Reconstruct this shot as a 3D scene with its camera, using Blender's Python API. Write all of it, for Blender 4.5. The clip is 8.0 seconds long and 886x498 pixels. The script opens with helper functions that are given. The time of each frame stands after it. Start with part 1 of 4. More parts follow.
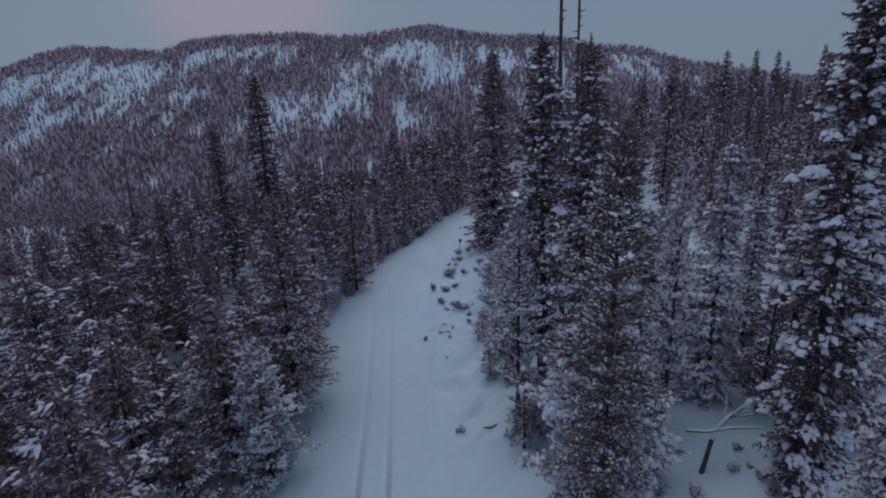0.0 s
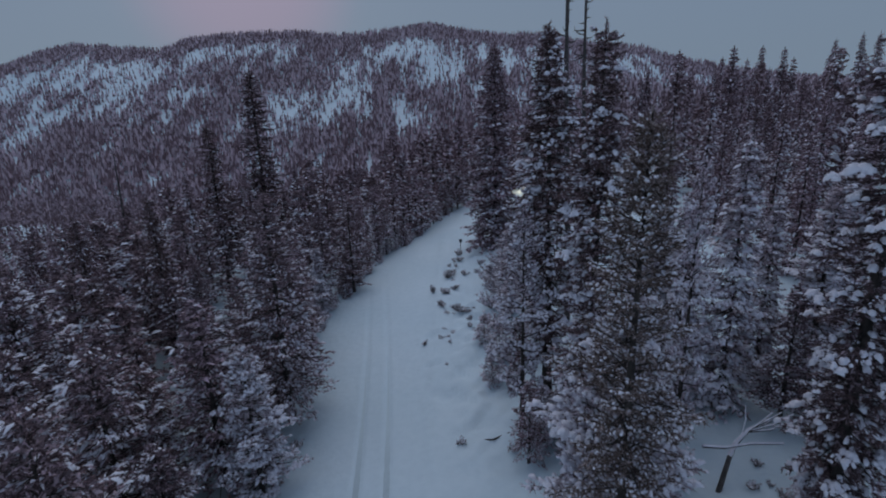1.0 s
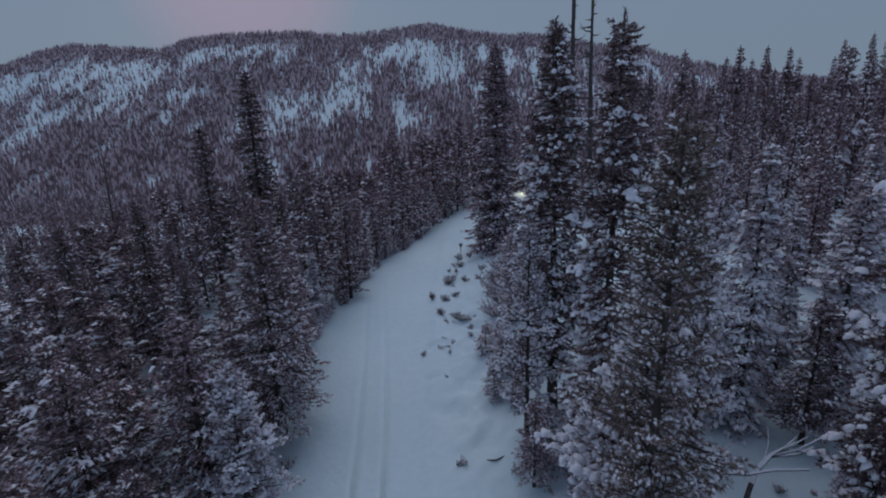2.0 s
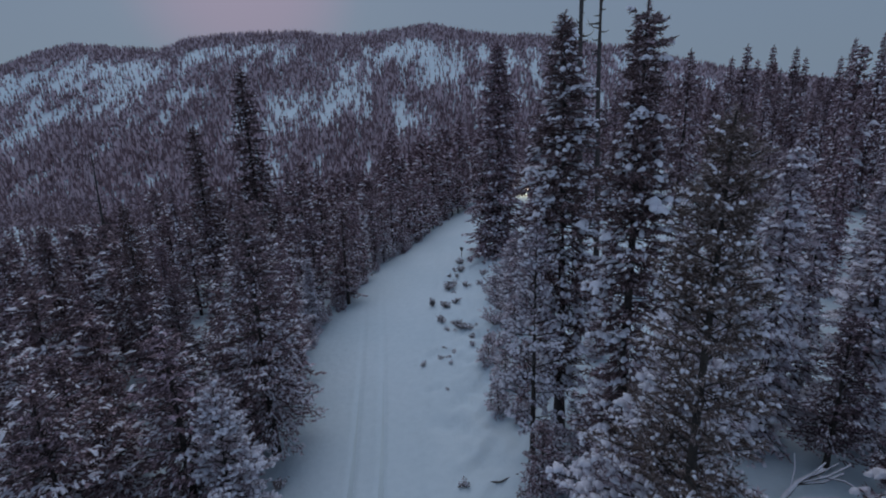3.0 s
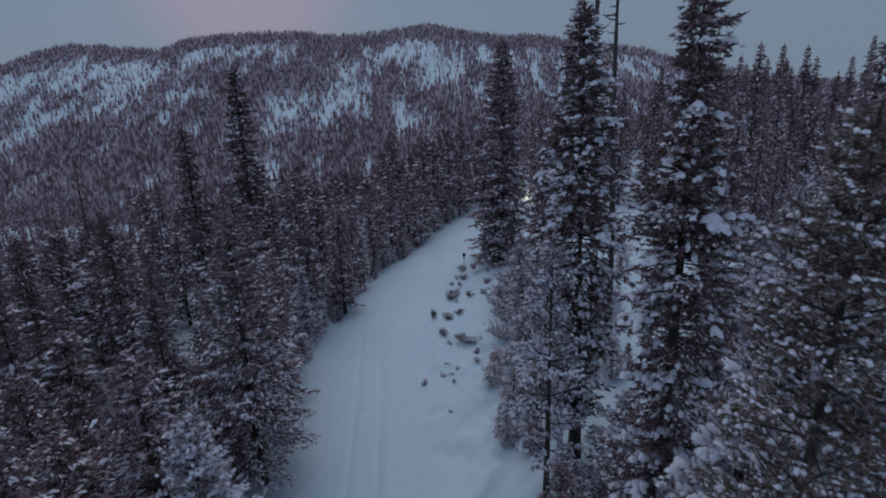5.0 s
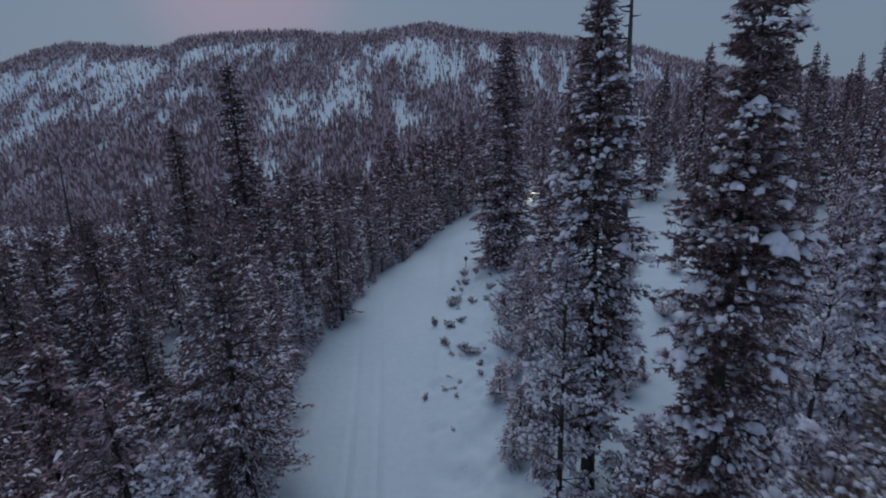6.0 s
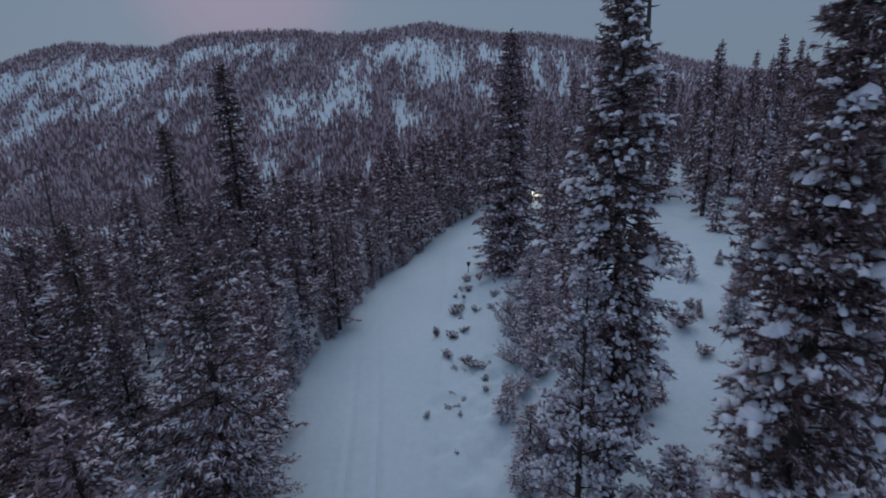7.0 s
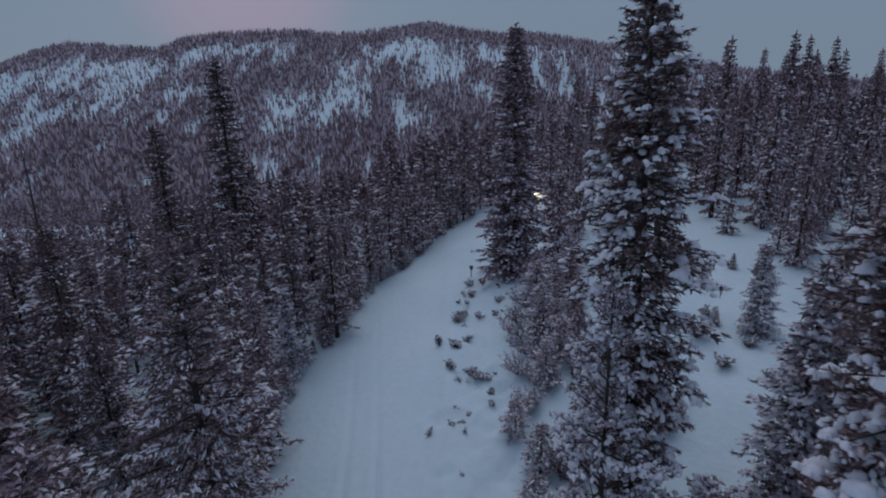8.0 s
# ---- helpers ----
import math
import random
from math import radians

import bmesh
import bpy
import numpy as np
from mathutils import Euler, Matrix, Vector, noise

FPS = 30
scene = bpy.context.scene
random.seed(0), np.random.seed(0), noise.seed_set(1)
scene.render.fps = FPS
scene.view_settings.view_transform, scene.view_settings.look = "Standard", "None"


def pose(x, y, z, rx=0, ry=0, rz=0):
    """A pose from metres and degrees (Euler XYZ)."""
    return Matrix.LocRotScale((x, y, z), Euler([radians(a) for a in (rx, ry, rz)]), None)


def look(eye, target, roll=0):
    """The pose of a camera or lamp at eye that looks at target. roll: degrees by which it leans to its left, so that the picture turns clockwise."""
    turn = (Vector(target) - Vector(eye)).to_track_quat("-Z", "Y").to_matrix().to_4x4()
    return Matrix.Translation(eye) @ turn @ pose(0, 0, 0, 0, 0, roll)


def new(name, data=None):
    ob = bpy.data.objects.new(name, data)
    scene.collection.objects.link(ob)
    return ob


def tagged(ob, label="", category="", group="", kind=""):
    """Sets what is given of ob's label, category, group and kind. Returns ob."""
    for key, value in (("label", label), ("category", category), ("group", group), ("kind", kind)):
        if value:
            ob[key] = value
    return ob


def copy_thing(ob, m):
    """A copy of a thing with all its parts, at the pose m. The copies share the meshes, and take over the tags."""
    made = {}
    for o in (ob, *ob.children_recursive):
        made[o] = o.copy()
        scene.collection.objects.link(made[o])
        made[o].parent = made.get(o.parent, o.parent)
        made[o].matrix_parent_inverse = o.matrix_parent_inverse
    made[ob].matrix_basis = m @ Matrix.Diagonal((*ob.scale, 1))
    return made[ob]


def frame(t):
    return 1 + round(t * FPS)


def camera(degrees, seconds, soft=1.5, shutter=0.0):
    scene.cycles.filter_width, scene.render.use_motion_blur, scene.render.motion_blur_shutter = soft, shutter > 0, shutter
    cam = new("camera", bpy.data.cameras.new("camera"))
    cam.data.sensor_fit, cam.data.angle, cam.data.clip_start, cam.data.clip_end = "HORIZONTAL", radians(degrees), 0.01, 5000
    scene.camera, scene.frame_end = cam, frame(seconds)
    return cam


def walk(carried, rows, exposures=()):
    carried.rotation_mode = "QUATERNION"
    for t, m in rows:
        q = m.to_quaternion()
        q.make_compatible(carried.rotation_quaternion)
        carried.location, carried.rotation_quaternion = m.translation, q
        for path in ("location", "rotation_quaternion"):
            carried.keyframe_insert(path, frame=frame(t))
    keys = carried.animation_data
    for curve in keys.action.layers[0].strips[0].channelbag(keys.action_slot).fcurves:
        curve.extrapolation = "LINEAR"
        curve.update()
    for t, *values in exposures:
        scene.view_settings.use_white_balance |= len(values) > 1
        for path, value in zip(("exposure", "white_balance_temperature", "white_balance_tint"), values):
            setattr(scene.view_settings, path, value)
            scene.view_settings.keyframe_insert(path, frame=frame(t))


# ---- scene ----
cam = camera(84.0, 8.0, soft=1.9, shutter=0.5)
METRES, EYE, TILT, LEAN, TURN = 11.5, 16.0, -15.0, 2.0, 0.0
ROWS = [
    (0.0, 0.0000, 0.0, 0.0000, 0.0, 0.0, -0.0),
    (0.5, -0.0016, 0.0566, 0.0054, -0.02, -0.06, -0.02),
    (1.0, -0.0029, 0.1133, 0.0157, -0.04, -0.15, -0.08),
    (1.5, -0.0027, 0.1701, 0.0297, -0.06, -0.09, -0.12),
    (3.0, -0.0074, 0.3456, 0.0785, -0.09, -0.04, -0.19),
    (3.5, -0.0100, 0.3827, 0.0857, -0.08, 0.01, -0.2),
    (4.0, -0.0126, 0.4209, 0.0929, -0.09, 0.09, -0.22),
    (4.5, -0.0167, 0.4723, 0.1064, -0.1, 0.09, -0.21),
    (6.0, -0.0294, 0.6713, 0.1600, -0.1, -0.13, -0.25),
    (6.5, -0.0347, 0.747, 0.1782, -0.09, -0.09, -0.24),
    (7.0, -0.0403, 0.8233, 0.1952, -0.08, -0.12, -0.22),
    (7.5, -0.0470, 0.8904, 0.2087, -0.09, -0.08, -0.2),
    (8.0, -0.0546, 0.9556, 0.2196, -0.1, -0.12, -0.18),
]
walk(cam, [(t, pose(0, 0, EYE, TILT, LEAN, TURN) @ pose(METRES * x, METRES * y, METRES * z, 90 + pitch, roll, yaw)) for t, x, y, z, yaw, pitch, roll in ROWS])

scene.view_settings.exposure = -1.48

# ---- sky and daylight: overcast winter dusk ----
world = bpy.data.worlds.new("overcast_sky")
scene.world = world
world.use_nodes = True
wn, wl = world.node_tree.nodes, world.node_tree.links
wn.clear()
w_out = wn.new("ShaderNodeOutputWorld")
w_bg = wn.new("ShaderNodeBackground")
w_sky = wn.new("ShaderNodeTexSky")
w_sky.sky_type = "NISHITA"
w_sky.sun_disc = False
w_sky.sun_elevation = radians(30)
w_sky.sun_rotation = radians(-20)
w_sky.dust_density = 3.0
w_sky.ozone_density = 3.0
w_dim = wn.new("ShaderNodeMix")
w_dim.data_type = "RGBA"
w_dim.blend_type = "MULTIPLY"
w_dim.inputs["Factor"].default_value = 1.0
w_dim.inputs[7].default_value = (0.06, 0.06, 0.06, 1)
w_coord = wn.new("ShaderNodeTexCoord")
w_noise = wn.new("ShaderNodeTexNoise")
w_noise.inputs["Scale"].default_value = 2.2
w_noise.inputs["Detail"].default_value = 5
w_ramp = wn.new("ShaderNodeValToRGB")
w_ramp.color_ramp.elements[0].position = 0.3
w_ramp.color_ramp.elements[0].color = (0.46, 0.645, 0.98, 1)
w_ramp.color_ramp.elements[1].position = 0.75
w_ramp.color_ramp.elements[1].color = (0.55, 0.735, 1.085, 1)
w_height = wn.new("ShaderNodeSeparateXYZ")
w_low = wn.new("ShaderNodeMapRange")
w_low.inputs["From Min"].default_value, w_low.inputs["From Max"].default_value = 0.08, 0.50
w_low.inputs["To Min"].default_value, w_low.inputs["To Max"].default_value = 1.0, 0.0
w_haze = wn.new("ShaderNodeMix")
w_haze.data_type = "RGBA"
w_haze.inputs[7].default_value = (0.505, 0.675, 0.905, 1)
wl.new(w_coord.outputs["Generated"], w_height.inputs[0])
wl.new(w_height.outputs["Z"], w_low.inputs["Value"])
wl.new(w_low.outputs["Result"], w_haze.inputs["Factor"])
wl.new(w_ramp.outputs["Color"], w_haze.inputs[6])
w_mix = wn.new("ShaderNodeMix")
w_mix.data_type = "RGBA"
w_mix.inputs["Factor"].default_value = 0.93
wl.new(w_sky.outputs["Color"], w_dim.inputs[6])
wl.new(w_coord.outputs["Generated"], w_noise.inputs["Vector"])
wl.new(w_noise.outputs["Fac"], w_ramp.inputs["Fac"])
wl.new(w_dim.outputs[2], w_mix.inputs[6])
wl.new(w_haze.outputs[2], w_mix.inputs[7])
# a faint rose glow added to the sky, low ahead on the left
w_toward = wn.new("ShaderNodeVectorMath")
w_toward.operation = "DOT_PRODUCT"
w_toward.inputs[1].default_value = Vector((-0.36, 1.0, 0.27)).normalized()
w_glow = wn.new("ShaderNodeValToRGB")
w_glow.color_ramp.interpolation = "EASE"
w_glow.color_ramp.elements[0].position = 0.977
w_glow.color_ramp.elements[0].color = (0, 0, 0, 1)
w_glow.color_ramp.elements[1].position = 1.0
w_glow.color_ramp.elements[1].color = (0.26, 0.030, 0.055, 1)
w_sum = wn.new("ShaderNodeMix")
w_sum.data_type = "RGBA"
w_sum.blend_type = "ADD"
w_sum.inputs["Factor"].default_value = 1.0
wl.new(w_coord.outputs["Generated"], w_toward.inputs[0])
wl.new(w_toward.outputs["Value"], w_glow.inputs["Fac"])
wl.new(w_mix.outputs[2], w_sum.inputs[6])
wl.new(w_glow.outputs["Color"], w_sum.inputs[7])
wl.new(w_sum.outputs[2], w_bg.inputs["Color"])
w_bg.inputs["Strength"].default_value = 1.0
wl.new(w_bg.outputs["Background"], w_out.inputs["Surface"])

sun = new("sun", bpy.data.lights.new("sun", "SUN"))
sun.data.energy = 1.4
sun.data.angle = radians(60)
sun.data.color = (0.97, 0.965, 0.985)
sun.matrix_world = look((-10, 45, 90), (0, 0, 0))


# ---- materials ----
def mat(name, rough=0.8):
    m = bpy.data.materials.new(name)
    m.use_nodes = True
    n, l = m.node_tree.nodes, m.node_tree.links
    b = n["Principled BSDF"]
    b.inputs["Roughness"].default_value = rough
    return m, n, l, b


def noise_node(n, l, scale, detail=4, coord="Object"):
    c = n.new("ShaderNodeTexCoord")
    t = n.new("ShaderNodeTexNoise")
    t.inputs["Scale"].default_value = scale
    t.inputs["Detail"].default_value = detail
    l.new(c.outputs[coord], t.inputs["Vector"])
    return t


def ramp_node(n, l, source, stops, mode="LINEAR"):
    r = n.new("ShaderNodeValToRGB")
    r.color_ramp.interpolation = mode
    els = r.color_ramp.elements
    while len(els) < len(stops):
        els.new(0.5)
    for e, (p, c) in zip(els, stops):
        e.position = p
        e.color = (*c, 1)
    l.new(source, r.inputs["Fac"])
    return r


def bump_node(n, l, b, source, strength, distance):
    u = n.new("ShaderNodeBump")
    u.inputs["Strength"].default_value = strength
    u.inputs["Distance"].default_value = distance
    l.new(source, u.inputs["Height"])
    l.new(u.outputs["Normal"], b.inputs["Normal"])
    return u


def mixed(n, l, fac, a, b2, mode="MIX"):
    x = n.new("ShaderNodeMix")
    x.data_type = "RGBA"
    x.blend_type = mode
    if isinstance(fac, float):
        x.inputs["Factor"].default_value = fac
    else:
        l.new(fac, x.inputs["Factor"])
    l.new(a, x.inputs[6])
    l.new(b2, x.inputs[7])
    return x.outputs[2]


def snow_ground_material():
    m, n, l, b = mat("ground_snow", 0.75)
    big = noise_node(n, l, 0.12, 5)
    fine = noise_node(n, l, 2.5, 6)
    c1 = ramp_node(n, l, big.outputs["Fac"], [(0.3, (0.675, 0.795, 0.86)), (0.7, (0.755, 0.855, 0.915))])
    c2 = ramp_node(n, l, fine.outputs["Fac"], [(0.3, (0.94, 0.95, 0.955)), (0.7, (1, 1, 1))])
    l.new(mixed(n, l, 1.0, c1.outputs["Color"], c2.outputs["Color"], "MULTIPLY"), b.inputs["Base Color"])
    bump_node(n, l, b, fine.outputs["Fac"], 0.35, 0.12)
    return m


def snow_load_material():
    m, n, l, b = mat("branch_snow", 0.8)
    fine = noise_node(n, l, 9.0, 4)
    c = ramp_node(n, l, fine.outputs["Fac"], [(0.3, (0.77, 0.745, 0.82)), (0.65, (0.87, 0.85, 0.92))])
    l.new(c.outputs["Color"], b.inputs["Base Color"])
    bump_node(n, l, b, fine.outputs["Fac"], 0.5, 0.05)
    return m


def needle_material(name, dark, mid, frost, frosted):
    m, n, l, b = mat(name, 0.75)
    g = n.new("ShaderNodeNewGeometry")
    r = ramp_node(n, l, g.outputs["Random Per Island"],
                  [(0.0, dark), (1 - frosted - 0.03, mid), (1 - frosted, frost), (1.0, tuple(1.5 * v for v in frost))])
    o = n.new("ShaderNodeObjectInfo")
    t = ramp_node(n, l, o.outputs["Random"], [(0.0, (0.75, 0.72, 0.72)), (0.5, (1.0, 0.95, 0.9)), (1.0, (1.12, 1.08, 1.06))])
    l.new(mixed(n, l, 1.0, r.outputs["Color"], t.outputs["Color"], "MULTIPLY"), b.inputs["Base Color"])
    return m


def bark_material(name, a, c):
    m, n, l, b = mat(name, 0.9)
    t = noise_node(n, l, 6.0, 6)
    r = ramp_node(n, l, t.outputs["Fac"], [(0.3, a), (0.7, c)])
    l.new(r.outputs["Color"], b.inputs["Base Color"])
    bump_node(n, l, b, t.outputs["Fac"], 0.8, 0.05)
    return m


def plain_material(name, a, c, scale, rough=0.7, metal=0.0):
    m, n, l, b = mat(name, rough)
    t = noise_node(n, l, scale, 5)
    r = ramp_node(n, l, t.outputs["Fac"], [(0.3, a), (0.7, c)])
    l.new(r.outputs["Color"], b.inputs["Base Color"])
    b.inputs["Metallic"].default_value = metal
    bump_node(n, l, b, t.outputs["Fac"], 0.3, 0.02)
    return m


def track_material():
    """Pressed grey snow that fresh snow has drifted over further along the road."""
    m, n, l, b = mat("pressed_track_snow", 0.7)
    t = noise_node(n, l, 3.0, 5)
    r = ramp_node(n, l, t.outputs["Fac"], [(0.3, (0.30, 0.37, 0.41)), (0.7, (0.42, 0.50, 0.54))])
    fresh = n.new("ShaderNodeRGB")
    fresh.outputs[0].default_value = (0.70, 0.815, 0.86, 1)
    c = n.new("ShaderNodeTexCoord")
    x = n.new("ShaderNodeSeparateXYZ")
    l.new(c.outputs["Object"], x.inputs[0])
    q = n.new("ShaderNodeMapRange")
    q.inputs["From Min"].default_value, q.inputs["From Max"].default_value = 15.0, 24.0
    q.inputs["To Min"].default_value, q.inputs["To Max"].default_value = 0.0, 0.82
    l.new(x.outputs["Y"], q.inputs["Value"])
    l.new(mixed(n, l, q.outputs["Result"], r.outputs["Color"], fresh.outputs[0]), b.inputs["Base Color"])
    return m


SNOW_GROUND = snow_ground_material()
SNOW = snow_load_material()
FIR_NEEDLES = needle_material("fir_needles", (0.112, 0.071, 0.077), (0.186, 0.122, 0.127), (0.420, 0.330, 0.372), 0.20)
PINE_NEEDLES = needle_material("pine_needles", (0.145, 0.099, 0.114), (0.232, 0.163, 0.182), (0.440, 0.338, 0.390), 0.30)
DARK_NEEDLES = needle_material("dark_pine_needles", (0.115, 0.082, 0.074), (0.200, 0.150, 0.134), (0.410, 0.340, 0.350), 0.24)
SHRUB_NEEDLES = needle_material("shrub_leaves", (0.120, 0.102, 0.098), (0.205, 0.178, 0.172), (0.430, 0.400, 0.430), 0.34)
# frosted, and paler and more purple than near needles: some haze mixed into the colour
FAR_NEEDLES = needle_material("far_needles", (0.154, 0.097, 0.112), (0.246, 0.161, 0.180), (0.470, 0.375, 0.430), 0.34)
FROST_NEEDLES = needle_material("frosted_needles", (0.146, 0.106, 0.122), (0.272, 0.214, 0.238), (0.540, 0.480, 0.545), 0.58)
# frosted mountain trees, base colour also lightened to carry the haze of distance
HAZED_MOUNTAIN_NEEDLES = needle_material("hazed_mountain_needles", (0.205, 0.140, 0.160), (0.315, 0.224, 0.254), (0.510, 0.426, 0.482), 0.45)
BARK = bark_material("bark", (0.030, 0.024, 0.022), (0.085, 0.070, 0.062))
DEAD_WOOD = bark_material("dead_wood", (0.045, 0.038, 0.036), (0.12, 0.105, 0.10))
TRACK_SNOW = track_material()
SIGN_PAINT = plain_material("sign_back", (0.04, 0.04, 0.045), (0.08, 0.08, 0.085), 8.0, 0.6)
STEEL = plain_material("post_steel", (0.06, 0.06, 0.06), (0.12, 0.11, 0.10), 12.0, 0.6)
TWIG = plain_material("shrub_twig", (0.035, 0.03, 0.025), (0.09, 0.075, 0.055), 9.0, 0.9)


# ---- the lie of the land ----
def smooth(a, b, v):
    t = np.clip((v - a) / (b - a), 0, 1)
    return t * t * (3 - 2 * t)


RIDGE_U = (-1.6, -1.1, -0.845, -0.773, -0.694, -0.589, -0.536, -0.479, -0.371, -0.264, -0.191, -0.083, -0.020, 0.054,
           0.129, 0.192, 0.300, 0.385, 0.451, 0.539, 0.671, 0.855, 1.6)
RIDGE_S = (0.05, 0.085, 0.112, 0.135, 0.149, 0.139, 0.134, 0.150, 0.158, 0.157, 0.148, 0.156, 0.161, 0.147,
           0.139, 0.137, 0.118, 0.110, 0.088, 0.070, 0.050, 0.033, 0.02)
RIDGE_Y = 1050.0


def waves(x, y):
    """Soft uneven relief from a few crossed waves, about -1 to 1."""
    return (np.sin(x * 1.0 + 1.3 * np.sin(y * 0.7)) + np.sin(y * 1.27 + 1.1 * np.sin(x * 0.83 + 1.7))
            + 0.6 * np.sin(2.3 * x + 1.9 * y + 0.8) + 0.5 * np.sin(2.9 * y - 2.1 * x + 2.2)) / 3.1


def land(x, y):
    x, y = np.asarray(x, float), np.asarray(y, float)
    near = 0.2 + 1.9 * smooth(18, 42, y) - 1.2 * smooth(50, 75, y)
    near = near - 0.17 * np.clip(-x, 0, 10) - 0.05 * np.clip(-x - 10, 0, 60)
    near = near + 0.2 * np.clip(x, 0, 5) + 0.07 * np.clip(np.minimum(x, 60) - 5, 0, 60)
    near = near - 22 * smooth(80, 220, y - 1.2 * x)
    off_road = np.clip(smooth(3.0, 6.5, x) + smooth(-9.0, -12.0, x), 0, 1)
    near = near + (0.02 + 0.22 * off_road) * waves(x * 0.55, y * 0.5) + 0.35 * off_road * waves(x * 0.16 + 3, y * 0.19)
    ys = np.maximum(y, 1.0)
    crest = 16 + (np.interp(x / np.maximum(ys, 300), RIDGE_U, RIDGE_S) - 0.006) * RIDGE_Y
    t = np.clip((y - 380) / (RIDGE_Y - 380), 0, 1)
    gully = waves(x / 80.0, y / 240.0) * 13 + waves(x / 30.0 + 2, y / 90.0) * 5
    hill = -70 + (crest + 70) * (0.40 * t + 0.60 * t * t * (3 - 2 * t)) + gully * np.sin(np.pi * np.clip(t, 0, 1)) ** 0.8
    hill = hill - 0.35 * np.clip(y - RIDGE_Y, 0, None)
    k = smooth(200, 420, y)
    return near * (1 - k) + hill * k


def land_at(x, y):
    return float(land(x, y))


def track_x(y):
    """Middle line of the car tracks in the snow."""
    return -3.62 - 0.075 * (y - 17) - 0.0012 * (y - 17) ** 2


def spaced(stops):
    """Coordinates from (end, step) runs."""
    out = [stops[0][0]]
    for end, step in stops[1:]:
        n = max(1, round((end - out[-1]) / step))
        a = out[-1]
        out += [a + (end - a) * (i + 1) / n for i in range(n)]
    return np.array(out)


def mesh_from(name, verts, faces, material, shade=True):
    """A mesh from arrays of vertices and triangles or quads."""
    me = bpy.data.meshes.new(name)
    verts, faces = np.asarray(verts, np.float32), np.asarray(faces, np.int32)
    k = faces.shape[1]
    me.vertices.add(len(verts))
    me.vertices.foreach_set("co", verts.ravel())
    me.loops.add(faces.size)
    me.loops.foreach_set("vertex_index", faces.ravel())
    me.polygons.add(len(faces))
    me.polygons.foreach_set("loop_start", np.arange(0, faces.size, k, dtype=np.int32))
    me.polygons.foreach_set("use_smooth", np.full(len(faces), shade))
    me.update(calc_edges=True)
    me.validate()
    me.materials.append(material)
    return me


gx = spaced([(-2600, 0), (-1000, 180), (-400, 18), (-80, 16), (-30, 5), (-13, 0.6), (-7, 0.25), (-2, 0.13), (6, 0.25), (20, 0.6), (60, 4), (400, 16), (1000, 18), (2600, 180)])
gy = spaced([(-600, 0), (-60, 90), (0, 10), (12, 2), (36, 0.3), (60, 0.6), (100, 2.5), (330, 12), (1090, 16), (2600, 160)])
GX, GY = np.meshgrid(gx, gy)
GZ = land(GX, GY)
for side in (-0.71, 0.71):
    d = (GX - track_x(GY) - side) / 0.17
    GZ = GZ - 0.08 * np.exp(-d * d) * smooth(50, 24, GY) + 0.03 * np.exp(-((np.abs(d) - 1.8) / 0.8) ** 2) * smooth(50, 24, GY)
# ploughed bank and trampled snow along the right verge
GZ = GZ + 0.16 * np.exp(-((GX + 0.9 - 0.02 * (GY - 30)) / 0.5) ** 2) * smooth(16, 24, GY) * smooth(64, 52, GY) * (1 + 0.6 * waves(GX * 1.5, GY * 0.9))
GZ = GZ + (0.20 * waves(GX * 2.1, GY * 1.7) + 0.13 * waves(GX * 5.3 + 1, GY * 3.9)) * smooth(-0.6, 0.6, GX) * smooth(6, 3, GX) * smooth(14, 22, GY) * smooth(60, 45, GY)
# shallow trampled hollows with soft rims
dent = np.random.default_rng(12)
for _ in range(26):
    hx, hy, hr = dent.normal(0.6, 0.9), dent.uniform(23, 46), dent.uniform(0.25, 0.6)
    d = np.hypot((GX - hx) / (1.5 * hr), (GY - hy) / hr)
    GZ = GZ - 0.16 * np.exp(-d ** 4) + 0.05 * np.exp(-((d - 1.3) / 0.3) ** 2)
nx, ny = len(gx), len(gy)
idx = np.arange(nx * ny).reshape(ny, nx)
quads = np.stack([idx[:-1, :-1], idx[:-1, 1:], idx[1:, 1:], idx[1:, :-1]], -1).reshape(-1, 4)
ground = new("ground", mesh_from("ground", np.stack([GX, GY, GZ], -1).reshape(-1, 3), quads, SNOW_GROUND))
tagged(ground, "snow-covered ground with a smooth snowed-in forest road", "ground", kind="structure")


def track_strip(side):
    ys = np.arange(-50.0, 31.0, 0.3)
    v, f = [], []
    for i, y in enumerate(ys):
        half = 0.17 * min(1.0, max(0.10, (31.0 - y) / 12.0)) * (1 + 0.2 * math.sin(y * 5.1) * math.sin(y * 1.7))
        xm = track_x(y) + side
        for s in (-1, 0, 1):
            v.append((xm + s * half, y, land_at(xm + s * half, y) - 0.03 + (0.0 if s else -0.012)))
        if i:
            a = 3 * i
            f += [(a - 3, a - 2, a + 1, a), (a - 2, a - 1, a + 2, a + 1)]
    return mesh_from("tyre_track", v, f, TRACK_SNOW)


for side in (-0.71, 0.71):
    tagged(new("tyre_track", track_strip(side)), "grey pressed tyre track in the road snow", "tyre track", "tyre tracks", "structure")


# ---- conifers ----
def frames_of(d):
    """Two unit vectors square to each direction: sideways and upward."""
    d = d / np.linalg.norm(d, axis=1, keepdims=True)
    side = np.cross(d, np.array([0.0, 0.0, 1.0]) + 0.001)
    side /= np.linalg.norm(side, axis=1, keepdims=True) + 1e-9
    return d, side, np.cross(side, d)


